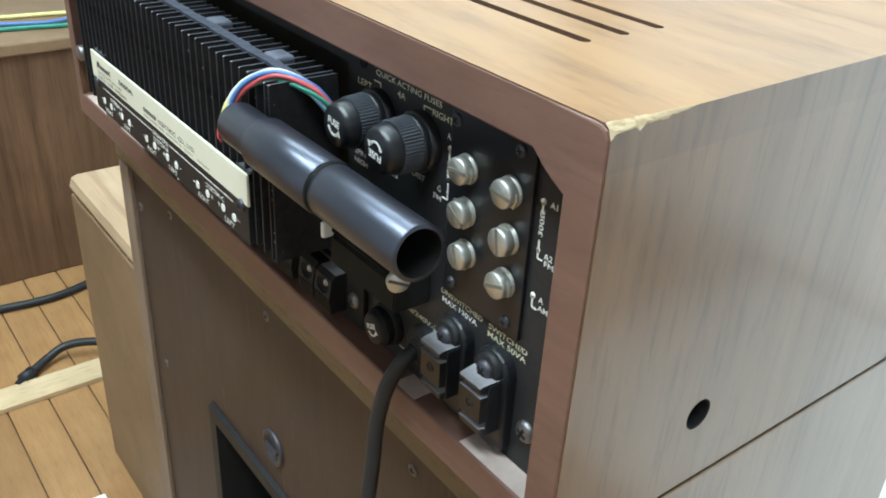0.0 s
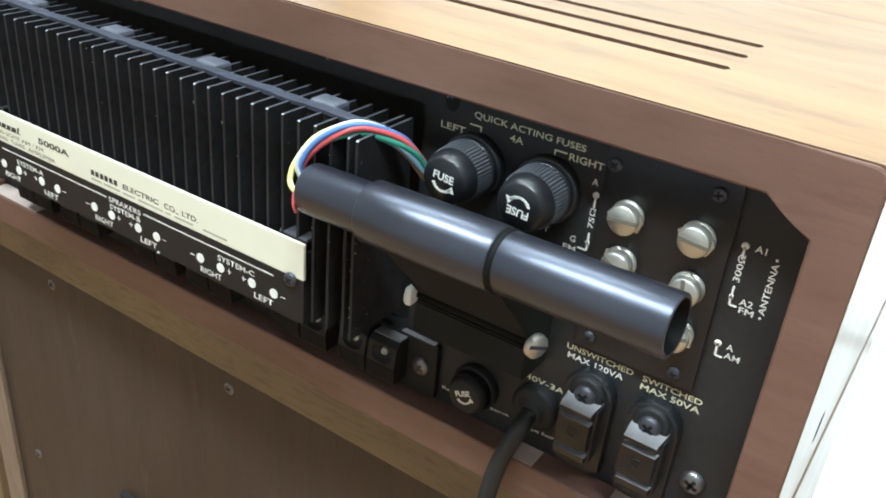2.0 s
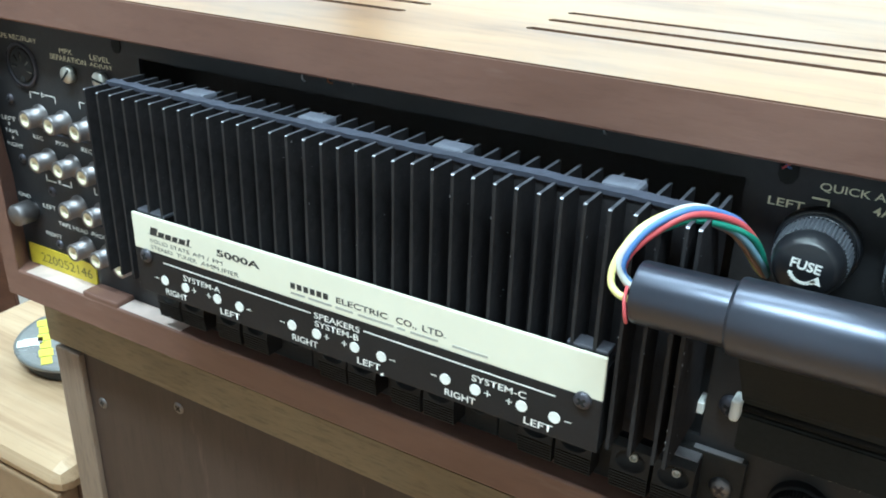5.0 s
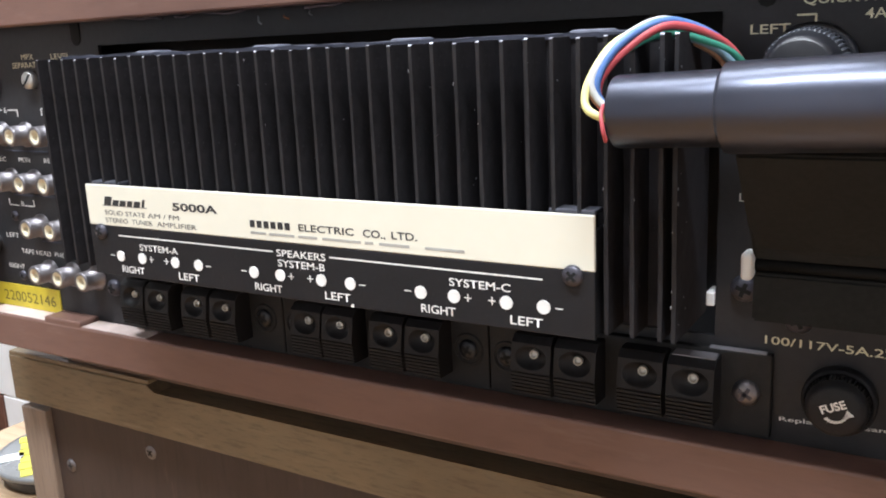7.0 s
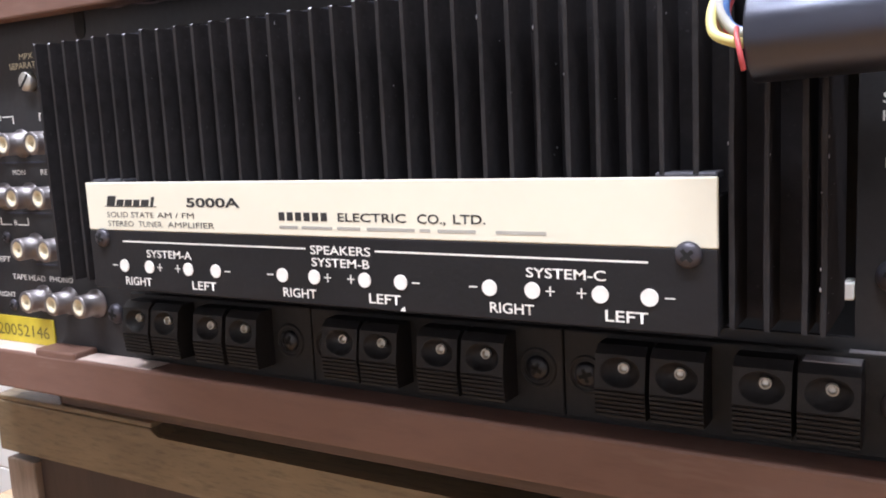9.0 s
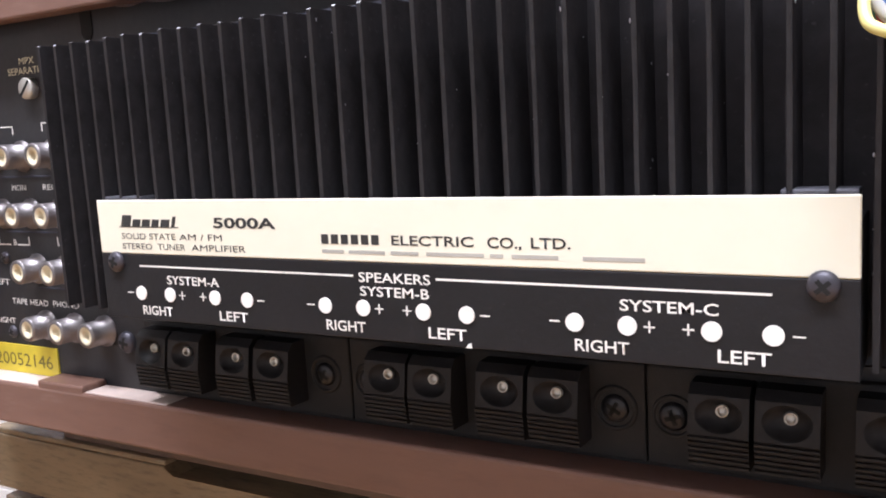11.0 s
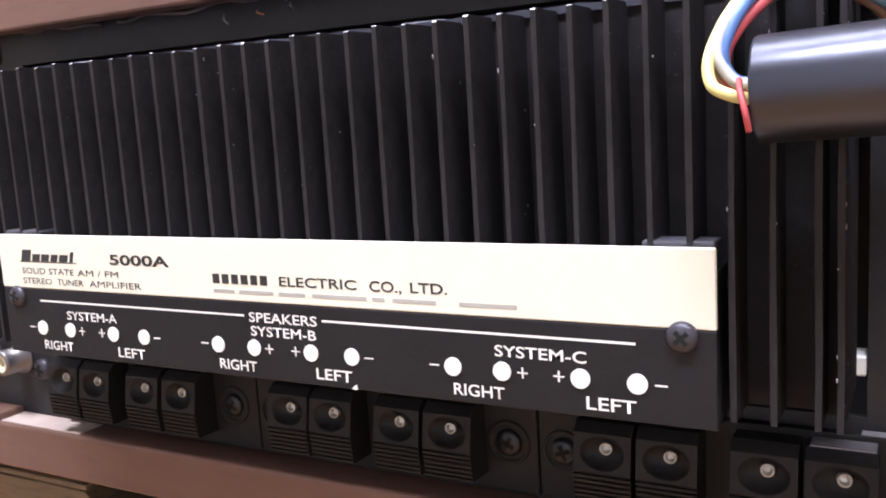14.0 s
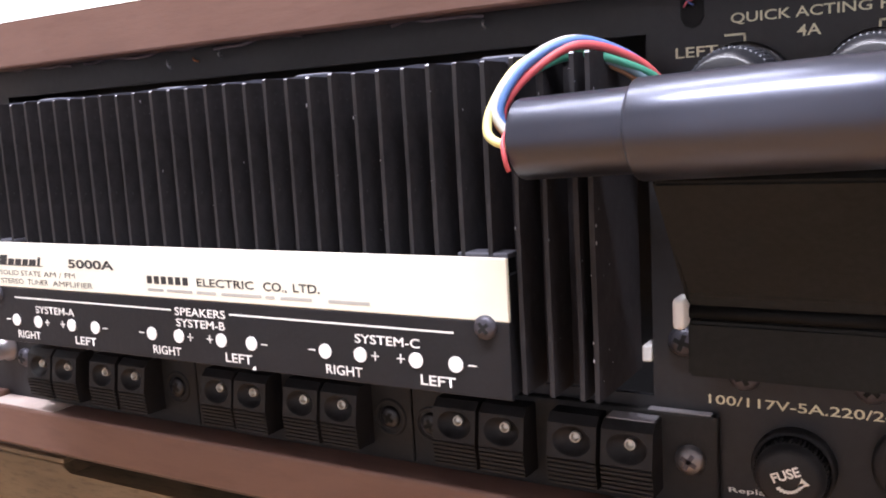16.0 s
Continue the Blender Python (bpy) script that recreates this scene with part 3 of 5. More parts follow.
# ---------- heat sink ----------
FY0, FY1, FZ0, FZ1 = -0.0325, -0.0035, 0.641, 0.7150
bm = bmesh.new()
box(bm, -0.1510, 0.0786, -0.0212, -0.0182, FZ0, FZ1 - 0.0006)
sink = part("heat_sink", bm, FIN, receiver, "long black anodised heat sink with upright fins")
bm = bmesh.new()
rnd = random.Random(31)
a, b = [], []
for i in range(60):
    x = -0.1510 + 0.2296 * i / 59
    a.append((x, -0.0216 - 0.0007 * rnd.random()))
    b.append((x, -0.0178 + 0.0009 * rnd.random()))
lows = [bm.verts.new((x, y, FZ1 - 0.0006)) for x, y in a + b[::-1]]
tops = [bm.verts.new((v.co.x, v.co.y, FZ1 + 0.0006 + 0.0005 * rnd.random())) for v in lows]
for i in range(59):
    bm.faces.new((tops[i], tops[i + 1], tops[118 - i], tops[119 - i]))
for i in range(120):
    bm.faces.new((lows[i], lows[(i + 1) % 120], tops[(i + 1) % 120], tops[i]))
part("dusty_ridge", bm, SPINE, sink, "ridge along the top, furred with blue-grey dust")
for x in (-0.111, -0.057, -0.004, 0.0515):
    solid("mounting_lug", LUG, sink, (x - 0.0058, x + 0.0058, -0.0181, -0.0095, FZ1 - 0.012, FZ1 + 0.0016), 0.0014, "dusty raised lug")
# each fin is a plate; top edge and front corner are painted brighter, as lit
FINS = []
rnd = random.Random(4)
for kind in range(5):
    bm = bmesh.new()
    h = 0.00052
    prof = [(FY0, FZ0), (FY0, FZ1 - 0.0002 - 0.0003 * rnd.random()), (FY0 + 0.0005, FZ1), (FY1, FZ1), (FY1, FZ0)]
    a = [bm.verts.new((-h, p[0], p[1])) for p in prof]
    b = [bm.verts.new((h, p[0], p[1])) for p in prof]
    bm.faces.new(a), bm.faces.new(b[::-1])
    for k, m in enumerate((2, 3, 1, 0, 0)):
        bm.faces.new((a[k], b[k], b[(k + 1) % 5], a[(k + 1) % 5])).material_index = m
    long = [e for e in bm.edges if abs(e.verts[0].co.x - e.verts[1].co.x) < 1e-6 and max(v.co.y for v in e.verts) < FY0 + 1e-5]
    cutv = bmesh.ops.subdivide_edges(bm, edges=long, cuts=5)
    for v in bm.verts:
        if FZ0 + 0.001 < v.co.z < FZ1 - 0.0015:
            v.co.x += rnd.uniform(-0.00016, 0.00016)
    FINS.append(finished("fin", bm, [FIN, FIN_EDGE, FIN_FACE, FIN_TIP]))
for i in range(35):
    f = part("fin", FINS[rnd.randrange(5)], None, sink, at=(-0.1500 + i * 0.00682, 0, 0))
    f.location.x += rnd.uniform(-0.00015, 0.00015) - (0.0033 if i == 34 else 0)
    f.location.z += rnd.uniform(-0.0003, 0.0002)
rnd = random.Random(14)
for k in range(70):
    i = rnd.choice((rnd.randrange(35), 34, 31 + rnd.randrange(4), 20 + rnd.randrange(12)))
    s = rnd.uniform(0.00008, 0.0002)
    x, y, z = -0.1500 + i * 0.00682 - (0.0033 if i == 34 else 0), FY0 + rnd.random() ** 2 * 0.010 - 0.0002, rnd.uniform(0.676 if i < 31 else 0.645, FZ1 - 0.001)
    bm = bmesh.new()
    bmesh.ops.create_icosphere(bm, subdivisions=1, radius=s, matrix=Matrix.Translation((x + rnd.choice((-0.00056, 0.00056)), y, z)) @ Matrix.Diagonal((1, 1, rnd.uniform(0.8, 3.5), 1)))
    part("dust_speck", bm, FIN_TIP, sink)
solid("spacer", LABEL_WHITE, receiver, (0.0783, 0.0806, -0.0010, 0.0060, 0.6416, 0.6456), 0.0004, "small white plastic spacer")

# ---------- name plate ----------
NY = -0.0345
bm = bmesh.new()
box(bm, -0.1305, 0.0593, NY, NY + 0.0012, 0.6576, 0.672, bevel=0.0003)
plate = part("name_plate", bm, CREAM, receiver, "cream and black enamelled name plate")
bm = bmesh.new()
prism(bm, [(-0.1305, 0.6397), (0.0593, 0.6397), (0.0593, 0.6575), (-0.1305, 0.6575)], NY, NY + 0.0012, bevel=0.0002)
box(bm, 0.0581, 0.0593, NY + 0.0012, -0.012, 0.6405, 0.668)
box(bm, -0.1305, -0.1293, NY + 0.0012, -0.012, 0.6405, 0.668)
part("plate_base", bm, PLATE_BLACK, plate, "black enamelled lower half with folded ends")
for x0, x1 in ((-0.1295, -0.115), (0.0461, 0.0587)):
    solid("plate_tab", FIN_EDGE, plate, (x0, x1, NY + 0.002, NY + 0.008, 0.6715, 0.6728), 0.0003)
IY = NY - 0.00008
# the brand mark and the maker's name are left as plain slanted strokes
bm = bmesh.new()
for x0, w_, h_ in ((-0.1215, 0.0036, 0.0030), (-0.1172, 0.0030, 0.0019), (-0.1136, 0.0030, 0.0019), (-0.1099, 0.0026, 0.0019), (-0.1066, 0.0032, 0.0019), (-0.1026, 0.0012, 0.0027)):
    k = h_ * 0.3
    prism(bm, [(x0, 0.6650), (x0 + w_, 0.6650), (x0 + w_ + k, 0.6650 + h_), (x0 + k, 0.6650 + h_)], IY, IY + 0.0003)
box(bm, -0.1222, -0.1000, IY, IY + 0.0003, 0.66475, 0.66495)
part("logo_bar", bm, BLACK_INK, plate)
lettering("5000A", -0.0877, 0.6648, 0.0202, 0.0027, IY, BLACK_INK, plate, bold=0.028)
for body, x, w_ in (("SOLID", -0.1216, 0.0092), ("STATE", -0.1110, 0.0096), ("AM / FM", -0.1000, 0.0148)):
    lettering(body, x, 0.6616, w_, 0.0016, IY, BLACK_INK, plate)
for body, x, w_ in (("STEREO", -0.1216, 0.0113), ("TUNER", -0.1082, 0.0100), ("AMPLIFIER", -0.0960, 0.0184)):
    lettering(body, x, 0.6589, w_, 0.0016, IY, BLACK_INK, plate)
bars("maker_bar", [(-0.0541 + i * 0.0028, -0.0541 + i * 0.0028 + 0.0020, 0.6616, 0.6638) for i in range(6)], IY, BLACK_INK, plate)
for body, x, w_, dz, h_ in (("ELECTRIC", -0.0347, 0.0205, 0, 0.0022), ("CO.,", -0.0110, 0.0078, -0.0005, 0.0027), ("LTD.", -0.0011, 0.0085, 0, 0.0022)):
    lettering(body, x, 0.6616 + dz, w_, h_, IY, BLACK_INK, plate, bold=0.014)
bars("address_bar", [(-0.0541 + a, -0.0541 + b, 0.65945, 0.66025) for a, b in ((0, 0.0062), (0.0076, 0.0174), (0.0190, 0.0262), (0.0282, 0.0422), (0.0436, 0.0466), (0.0486, 0.0588), (0.0640, 0.0764))], IY, GREY_INK, plate)
rnd = random.Random(2)
bm = bmesh.new()
prism(bm, [(-0.0172, 0.6398), (-0.0158, 0.6398), (-0.0160, 0.6409), (-0.0167, 0.6406)], NY - 0.0002, NY)
part("chip", bm, WHITE_INK, plate)
bars("ink_line", [(-0.1159, -0.0458, 0.65415, 0.6546), (-0.0239, 0.0451, 0.65415, 0.6546)], IY, WHITE_INK, plate)
lettering("SPEAKERS", -0.0443, 0.6530, 0.0190, 0.0023, IY, WHITE_INK, plate, bold=0.012)
lettering("SYSTEM-B", -0.0441, 0.6498, 0.0183, 0.0023, IY, WHITE_INK, plate, bold=0.012)
lettering("SYSTEM-A", -0.1060, 0.6498, 0.0184, 0.0023, IY, WHITE_INK, plate, bold=0.012)
lettering("SYSTEM-C", 0.0171, 0.6499, 0.0187, 0.0023, IY, WHITE_INK, plate, bold=0.012)
DOT = finished("dot", (lambda b: (lathe(b, [(0, 0), (0, 0.0019), (0.0003, 0.0019), (0.0003, 0)], (0, 0, 0), seg=24, smooth=False), b)[1])(bmesh.new()), WHITE_INK)
for g in (-0.1161, -0.0543, 0.0077):
    for dx, sgn, side in ((0.0, "-", -1), (0.0108, "+", 1), (0.0268, "+", -1), (0.0376, "-", 1)):
        part("terminal_dot", DOT, None, plate, at=(g + dx, NY, 0.6470))
        cx = g + dx + side * 0.0043
        rect = [(cx - 0.0011, cx + 0.0011, 0.64685, 0.64715)]
        if sgn == "+":
            rect.append((cx - 0.00018, cx + 0.00018, 0.6459, 0.6481))
        bars("sign", rect, IY, WHITE_INK, plate)
    lettering("RIGHT", g - 0.0001, 0.6412, 0.0112, 0.0025, IY, WHITE_INK, plate, bold=0.012)
    lettering("LEFT", g + 0.0278, 0.6412, 0.0095, 0.0025, IY, WHITE_INK, plate, bold=0.012)
PLATE_SCREW = screw_mesh(0.0028, 0.0016, "cross", (STEEL_DARK, VOID))
for x, z, k in ((-0.1245, 0.6553, 20), (0.0535, 0.6563, 50)):
    set_screw(PLATE_SCREW, x, NY, z, plate, k, "dark cross-head screw")

# ---------- speaker terminals ----------
bm = bmesh.new()
top, low, fr = 0.6288, 0.6105, -0.0115
w = 0.0064
# one moulded body: ribs on the lower face, a wide dimple in the upper
ribs = []
for i in range(6):
    z = low + 0.0004 + i * 0.0012
    y = fr + 0.0009 * (1 - i / 6)
    ribs += [(y, z), (y - 0.0003, z + 0.0003), (y - 0.0003, z + 0.0007), (y + 0.0002, z + 0.0009)]
za, zb = low + 0.0078, top - 0.0020
side = [(0.0, low)] + ribs + [(fr, za), (fr + 0.0013, zb), (fr + 0.0035, top), (0.0, top)]
a = [bm.verts.new((-w, p[0], p[1])) for p in side]
b = [bm.verts.new((w, p[0], p[1])) for p in side]
bm.faces.new(a), bm.faces.new(b[::-1])
n = len(side)
for i in range(n):
    if i != n - 4:
        bm.faces.new((a[i], b[i], b[(i + 1) % n], a[(i + 1) % n]))
zm, hz = (za + zb) / 2, (zb - za) / 2
rings = []
for rx, rz, d in ((0.0051, 0.90, 0.0), (0.0048, 0.82, 0.0006), (0.0036, 0.58, 0.0019), (0.0016, 0.28, 0.0025)):
    ring = []
    for i in range(24):
        k = 2 * math.pi * i / 24 + math.pi / 4
        z = zm + hz * rz * math.sin(k)
        ring.append(bm.verts.new((rx * math.cos(k), fr + 0.0013 * (z - za) / (zb - za) + d, z)))
    rings.append(ring)
corner = [b[n - 3], a[n - 3], a[n - 4], b[n - 4]]
for c in range(4):
    bm.faces.new([corner[c], corner[(c + 1) % 4]] + [rings[0][(c * 6 + i) % 24] for i in range(6, -1, -1)])
for p, q in zip(rings, rings[1:]):
    for i in range(24):
        f = bm.faces.new((p[i], q[i], q[(i + 1) % 24], p[(i + 1) % 24]))
        f.smooth = True
bm.faces.new(rings[-1])
CLIP = finished("speaker_clip", bm, [MATT_PLASTIC, PLASTIC])
bm = bmesh.new()
lathe(bm, [(-0.0016, 0.0014), (0.0002, 0.0014), (0.00045, 0.00128), (0.0003, 0.0010), (-0.0010, 0.00092), (-0.0012, 0.0006), (-0.0012, 0)], (0.0006, fr + 0.0020, 0.6234), (0.15, -1, 0.12), 20)
PIN = finished("contact", bm, NICKEL)
DARK_SCREW = screw_mesh(0.0034, 0.0016, "cross", (PLASTIC, VOID))
STRIP_SCREW = screw_mesh(0.0037, 0.0024, "cross", (NICKEL_DULL, STEEL_DARK))
BASE_SCREW = screw_mesh(0.0037, 0.0024, "cross", (STEEL_DARK, VOID))
for x0, x1, clips, sx in ((-0.1545, -0.0726, (-0.1430, -0.1290, -0.1090, -0.0945), -0.0812), (-0.0722, 0.0115, (-0.0557, -0.0420, -0.0223, -0.0083), 0.0042), (0.0119, 0.0966, (0.0298, 0.0437, 0.0630, 0.0770), 0.0902)):
    bm = bmesh.new()
    box(bm, x0, x1, -0.0028, 0.0, 0.6065, 0.6302, bevel=0.0005)
    if x1 < 0.05:
        lathe(bm, [(0.0027, 0.0056), (0.0033, 0.0054), (0.0033, 0.0046), (0.0027, 0.0044)], (sx, 0, 0.6190), seg=28)
    if x0 > -0.1:
        lathe(bm, [(0.0027, 0.0052), (0.0033, 0.0050), (0.0033, 0.0044), (0.0027, 0.0042)], (x0 + 0.0062, 0, 0.6186), seg=28)
    base = part("speaker_terminal", bm, STRIP_BLACK, receiver, "black push terminal strip for loudspeaker wires")
    for x in clips:
        clip = part("clip", CLIP, None, base, at=(x, 0, 0))
        pin = part("contact", PIN, None, clip, "bright metal contact")
        pin.matrix_parent_inverse = Matrix.Identity(4)
    set_screw(STRIP_SCREW if x1 > 0.05 else DARK_SCREW, sx, -0.0026, 0.6190, base, 30)
    if x0 > -0.1:
        set_screw(DARK_SCREW, x0 + 0.0062, -0.0026, 0.6186, base, 70)
set_screw(BASE_SCREW, -0.1655, 0, 0.6212, rear, 10)
# thin grey strips paint the lamp's highlight on these two upper faces
solid("dusty_edge", LIT_EDGE, receiver, (0.0800, 0.0950, -0.0027, -0.0004, 0.63022, 0.6305), 0.0, "grey painted highlight on a terminal strip's top")
solid("dusty_edge", LIT_EDGE, receiver, (0.0712, 0.0830, -0.0079, -0.0030, 0.62882, 0.6291), 0.0, "grey painted highlight on a terminal clip's top")

# ---------- left end: sockets and jacks ----------
bm = bmesh.new()
lathe(bm, [(-0.001, 0.0098), (0.0008, 0.0098), (0.0011, 0.0092), (0.0009, 0.0086)], (-0.232, 0, 0.7065), seg=36, mat=2)
lathe(bm, [(0.0005, 0.0086), (0.0005, 0.0080), (-0.0001, 0.0078), (-0.0001, 0)], (-0.232, 0, 0.7065), seg=36, mat=3)
lathe(bm, [(0.0, 0.0076), (0.0009, 0.0074), (0.0011, 0.0070), (0.0011, 0)], (-0.232, 0, 0.7065), seg=36, mat=0)
for k in range(5):
    an = radians(180 - 45 * k)
    ux, uz = math.cos(an), math.sin(an)
    q = [(-0.232 + ux * r - uz * w, 0.7060 + uz * r + ux * w) for r, w in ((0.0030, -0.0005), (0.0062, -0.0008), (0.0062, 0.0008), (0.0030, 0.0005))]
    prism(bm, q, -0.00125, -0.0010, mat=3)
    prism(bm, [(x + 0.0004 * ux, z + 0.0004 * uz - 0.0012) for x, z in q[:2]] + [(q[1][0] + 0.0003, q[1][1] - 0.0016)], -0.0013, -0.0010, mat=4)
prism(bm, [(-0.2338, 0.6990), (-0.2302, 0.6990), (-0.2308, 0.7016), (-0.2332, 0.7016)], -0.00125, -0.0010, mat=3)
lathe(bm, [(0.0003, 0.0101), (0.0010, 0.0101), (0.0012, 0.0098)], (-0.2322, 0, 0.7062), seg=36, mat=2)
part("din_socket", bm, [MATT_PLASTIC, NICKEL_DULL, STEEL_DARK, VOID, SLOT_GREY], receiver, "black round tape socket")
ADJUST = screw_mesh(0.0036, 0.0030, "slot", (NICKEL, VOID))
set_screw(ADJUST, -0.2000, 0, 0.7070, rear, -45, "nickel slotted adjuster")
set_screw(ADJUST, -0.1800, 0, 0.7075, rear, 10, "nickel slotted adjuster")
bm = bmesh.new()
lathe(bm, [(0.0, 0.0054), (0.0009, 0.0054), (0.0009, 0.0043), (0.0080, 0.0043), (0.0086, 0.0040), (0.0086, 0.0031)], (0, 0, 0), seg=28, mat=0)
lathe(bm, [(0.0084, 0.0031), (0.0084, 0.0018), (0.004, 0.0017), (0.004, 0)], (0, 0, 0), seg=20, mat=1)
lathe(bm, [(0.0046, 0.0016), (0.0046, 0)], (0, 0, 0), seg=12, mat=2)
JACK = finished("phono_jack", bm, [NICKEL_DULL, IVORY, VOID])
for z, xs in ((0.6844, (-0.2252, -0.2092, -0.1924, -0.1772)), (0.6642, (-0.2238, -0.2078, -0.1920, -0.1772)), (0.6447, (-0.2080, -0.1922, -0.1775)), (0.6244, (-0.2067, -0.1914, -0.1760))):
    for x in xs:
        part("phono_jack", JACK, None, receiver, "nickel phono jack with ivory insulator", (x, 0, z))
bm = bmesh.new()
lathe(bm, [(0, 0.0035), (0.002, 0.0035), (0.0022, 0.0055), (0.0105, 0.0053), (0.0112, 0.0047), (0.0112, 0)], (-0.2422, 0, 0.6355), seg=40, wave=lambda i, d: 1 - 0.04 * (i % 2))
part("ground_post", bm, NICKEL_DULL, receiver, "knurled nickel ground post")
SMALL = screw_mesh(0.0023, 0.0012, "cross", (STEEL_DARK, VOID))
for x, z in ((-0.2453, 0.6891), (-0.2442, 0.6606), (-0.2262, 0.6480), (-0.2270, 0.6205), (0.1500, 0.7200), (0.1812, 0.7208), (0.1305, 0.6618), (0.1050, 0.6420), (0.0915, 0.6498), (0.1522, 0.6600), (0.1812, 0.6598)):
    set_screw(SMALL, x, -0.0016 if x > 0.14 else 0, z, rear, x * 900)
set_screw(screw_mesh(0.0042, 0.0026, "cross", (NICKEL_DULL, VOID)), 0.1955, 0, 0.6225, rear, 25)
IP = -0.00008
for body, x, z, w_, h_, m in (("TAPE REC/PLAY", -0.2495, 0.7172, 0.0295, 0.0022, YELLOW_INK), ("MPX", -0.2054, 0.7153, 0.0080, 0.0022, YELLOW_INK), ("SEPARATION", -0.2120, 0.7120, 0.0228, 0.0023, YELLOW_INK), ("LEVEL", -0.1862, 0.7150, 0.0120, 0.0022, YELLOW_INK), ("ADJUST", -0.1870, 0.7118, 0.0140, 0.0022, YELLOW_INK),
                              ("LEFT", -0.2549, 0.6782, 0.0103, 0.0020, WHITE_INK), ("&", -0.2510, 0.6757, 0.0018, 0.0018, WHITE_INK), ("TAPE", -0.2542, 0.6720, 0.0096, 0.0020, WHITE_INK), ("&", -0.2500, 0.6693, 0.0018, 0.0018, WHITE_INK), ("RIGHT", -0.2542, 0.6655, 0.0118, 0.0020, WHITE_INK),
                              ("REC", -0.2335, 0.6724, 0.0070, 0.0020, WHITE_INK), ("MON", -0.2177, 0.6724, 0.0078, 0.0020, WHITE_INK), ("REC", -0.2005, 0.6724, 0.0070, 0.0020, WHITE_INK), ("MON", -0.1855, 0.6724, 0.0078, 0.0020, WHITE_INK),
                              ("B", -0.2225, 0.6935, 0.0016, 0.0020, WHITE_INK), ("A", -0.1918, 0.6945, 0.0018, 0.0020, WHITE_INK), ("B", -0.2205, 0.6528, 0.0016, 0.0020, WHITE_INK), ("A", -0.1890, 0.6530, 0.0018, 0.0020, WHITE_INK),
                              ("LEFT", -0.2351, 0.6380, 0.0092, 0.0021, WHITE_INK), ("TAPE HEAD", -0.2257, 0.6311, 0.0205, 0.0021, WHITE_INK), ("PHONO", -0.2025, 0.6312, 0.0138, 0.0021, WHITE_INK), ("RIGHT", -0.2364, 0.6236, 0.0112, 0.0021, WHITE_INK), ("GND", -0.2528, 0.6403, 0.0090, 0.0020, WHITE_INK)):
    lettering(body, x, z, w_, h_, IP, m, rear)
for x0, x1, z, up in ((-0.2307, -0.2133, 0.6947, -1), (-0.1976, -0.1815, 0.6952, -1), (-0.2292, -0.2115, 0.6530, 1), (-0.1962, -0.180, 0.6532, 1)):
    mid = (x0 + x1) / 2
    bars("bracket_line", [(x0, mid - 0.002, z - 0.0002, z + 0.0002), (mid + 0.002, x1, z - 0.0002, z + 0.0002), (x0, x0 + 0.0005, min(z, z + up * 0.0028), max(z, z + up * 0.0028)), (x1 - 0.0005, x1, min(z, z + up * 0.0028), max(z, z + up * 0.0028))], IP, WHITE_INK, rear)
bars("board_edge", [(-0.226, -0.170, 0.6770, 0.6775), (-0.224, -0.170, 0.6575, 0.6580), (-0.209, -0.170, 0.6376, 0.6381)], -0.0006, SPINE, rear, 0.0006)
bm = bmesh.new()
box(bm, -0.2514, -0.2030, -0.0006, 0, 0.6054, 0.6159)
sticker = part("serial_sticker", bm, STICKER, rear, "yellow paper sticker with a stamped number")
lettering("220052146", -0.2428, 0.6080, 0.0369, 0.0048, -0.0007, STAMP, sticker)

# ---------- right end: antenna board, fuses, outlets ----------
bm = bmesh.new()
box(bm, 0.1472, 0.1878, -0.0016, 0, 0.6555, 0.7265, bevel=0.0004)
part("antenna_board", bm, PLASTIC, rear, "black bakelite antenna board")
bm = bmesh.new()
lathe(bm, [(0.0, 0.0052), (0.0008, 0.0052), (0.0009, 0.0041), (0.0013, 0.0041), (0.0014, 0.0047), (0.0045, 0.0047), (0.0050, 0.0043), (0.0050, 0)], (0, 0, 0), seg=22)
prism(bm, [(-0.0058, 0.0008), (-0.0044, -0.0022), (-0.0034, 0.0030)], -0.0022, -0.0014)
prism(bm, [(0.0056, -0.0002), (0.0046, 0.0020), (0.0030, -0.0036), (0.0042, -0.0038)], -0.0024, -0.0014)
box(bm, -0.0045, 0.0045, -0.00515, -0.0030, -0.0006, 0.0006, mat=1)
POST = finished("antenna_post", bm, [NICKEL, SLOT_GREY])
rnd = random.Random(3)
for i, (x, z) in enumerate(((0.1568, 0.7055), (0.1574, 0.6901), (0.1590, 0.6750), (0.1784, 0.7064), (0.1790, 0.6899), (0.1792, 0.6741))):
    p = part("antenna_post", POST, None, receiver, "nickel slotted antenna terminal screw", (x, -0.0016, z))
    p.rotation_euler = (0, radians((-6, 30, 70, 5, 82, -20)[i]), 0)
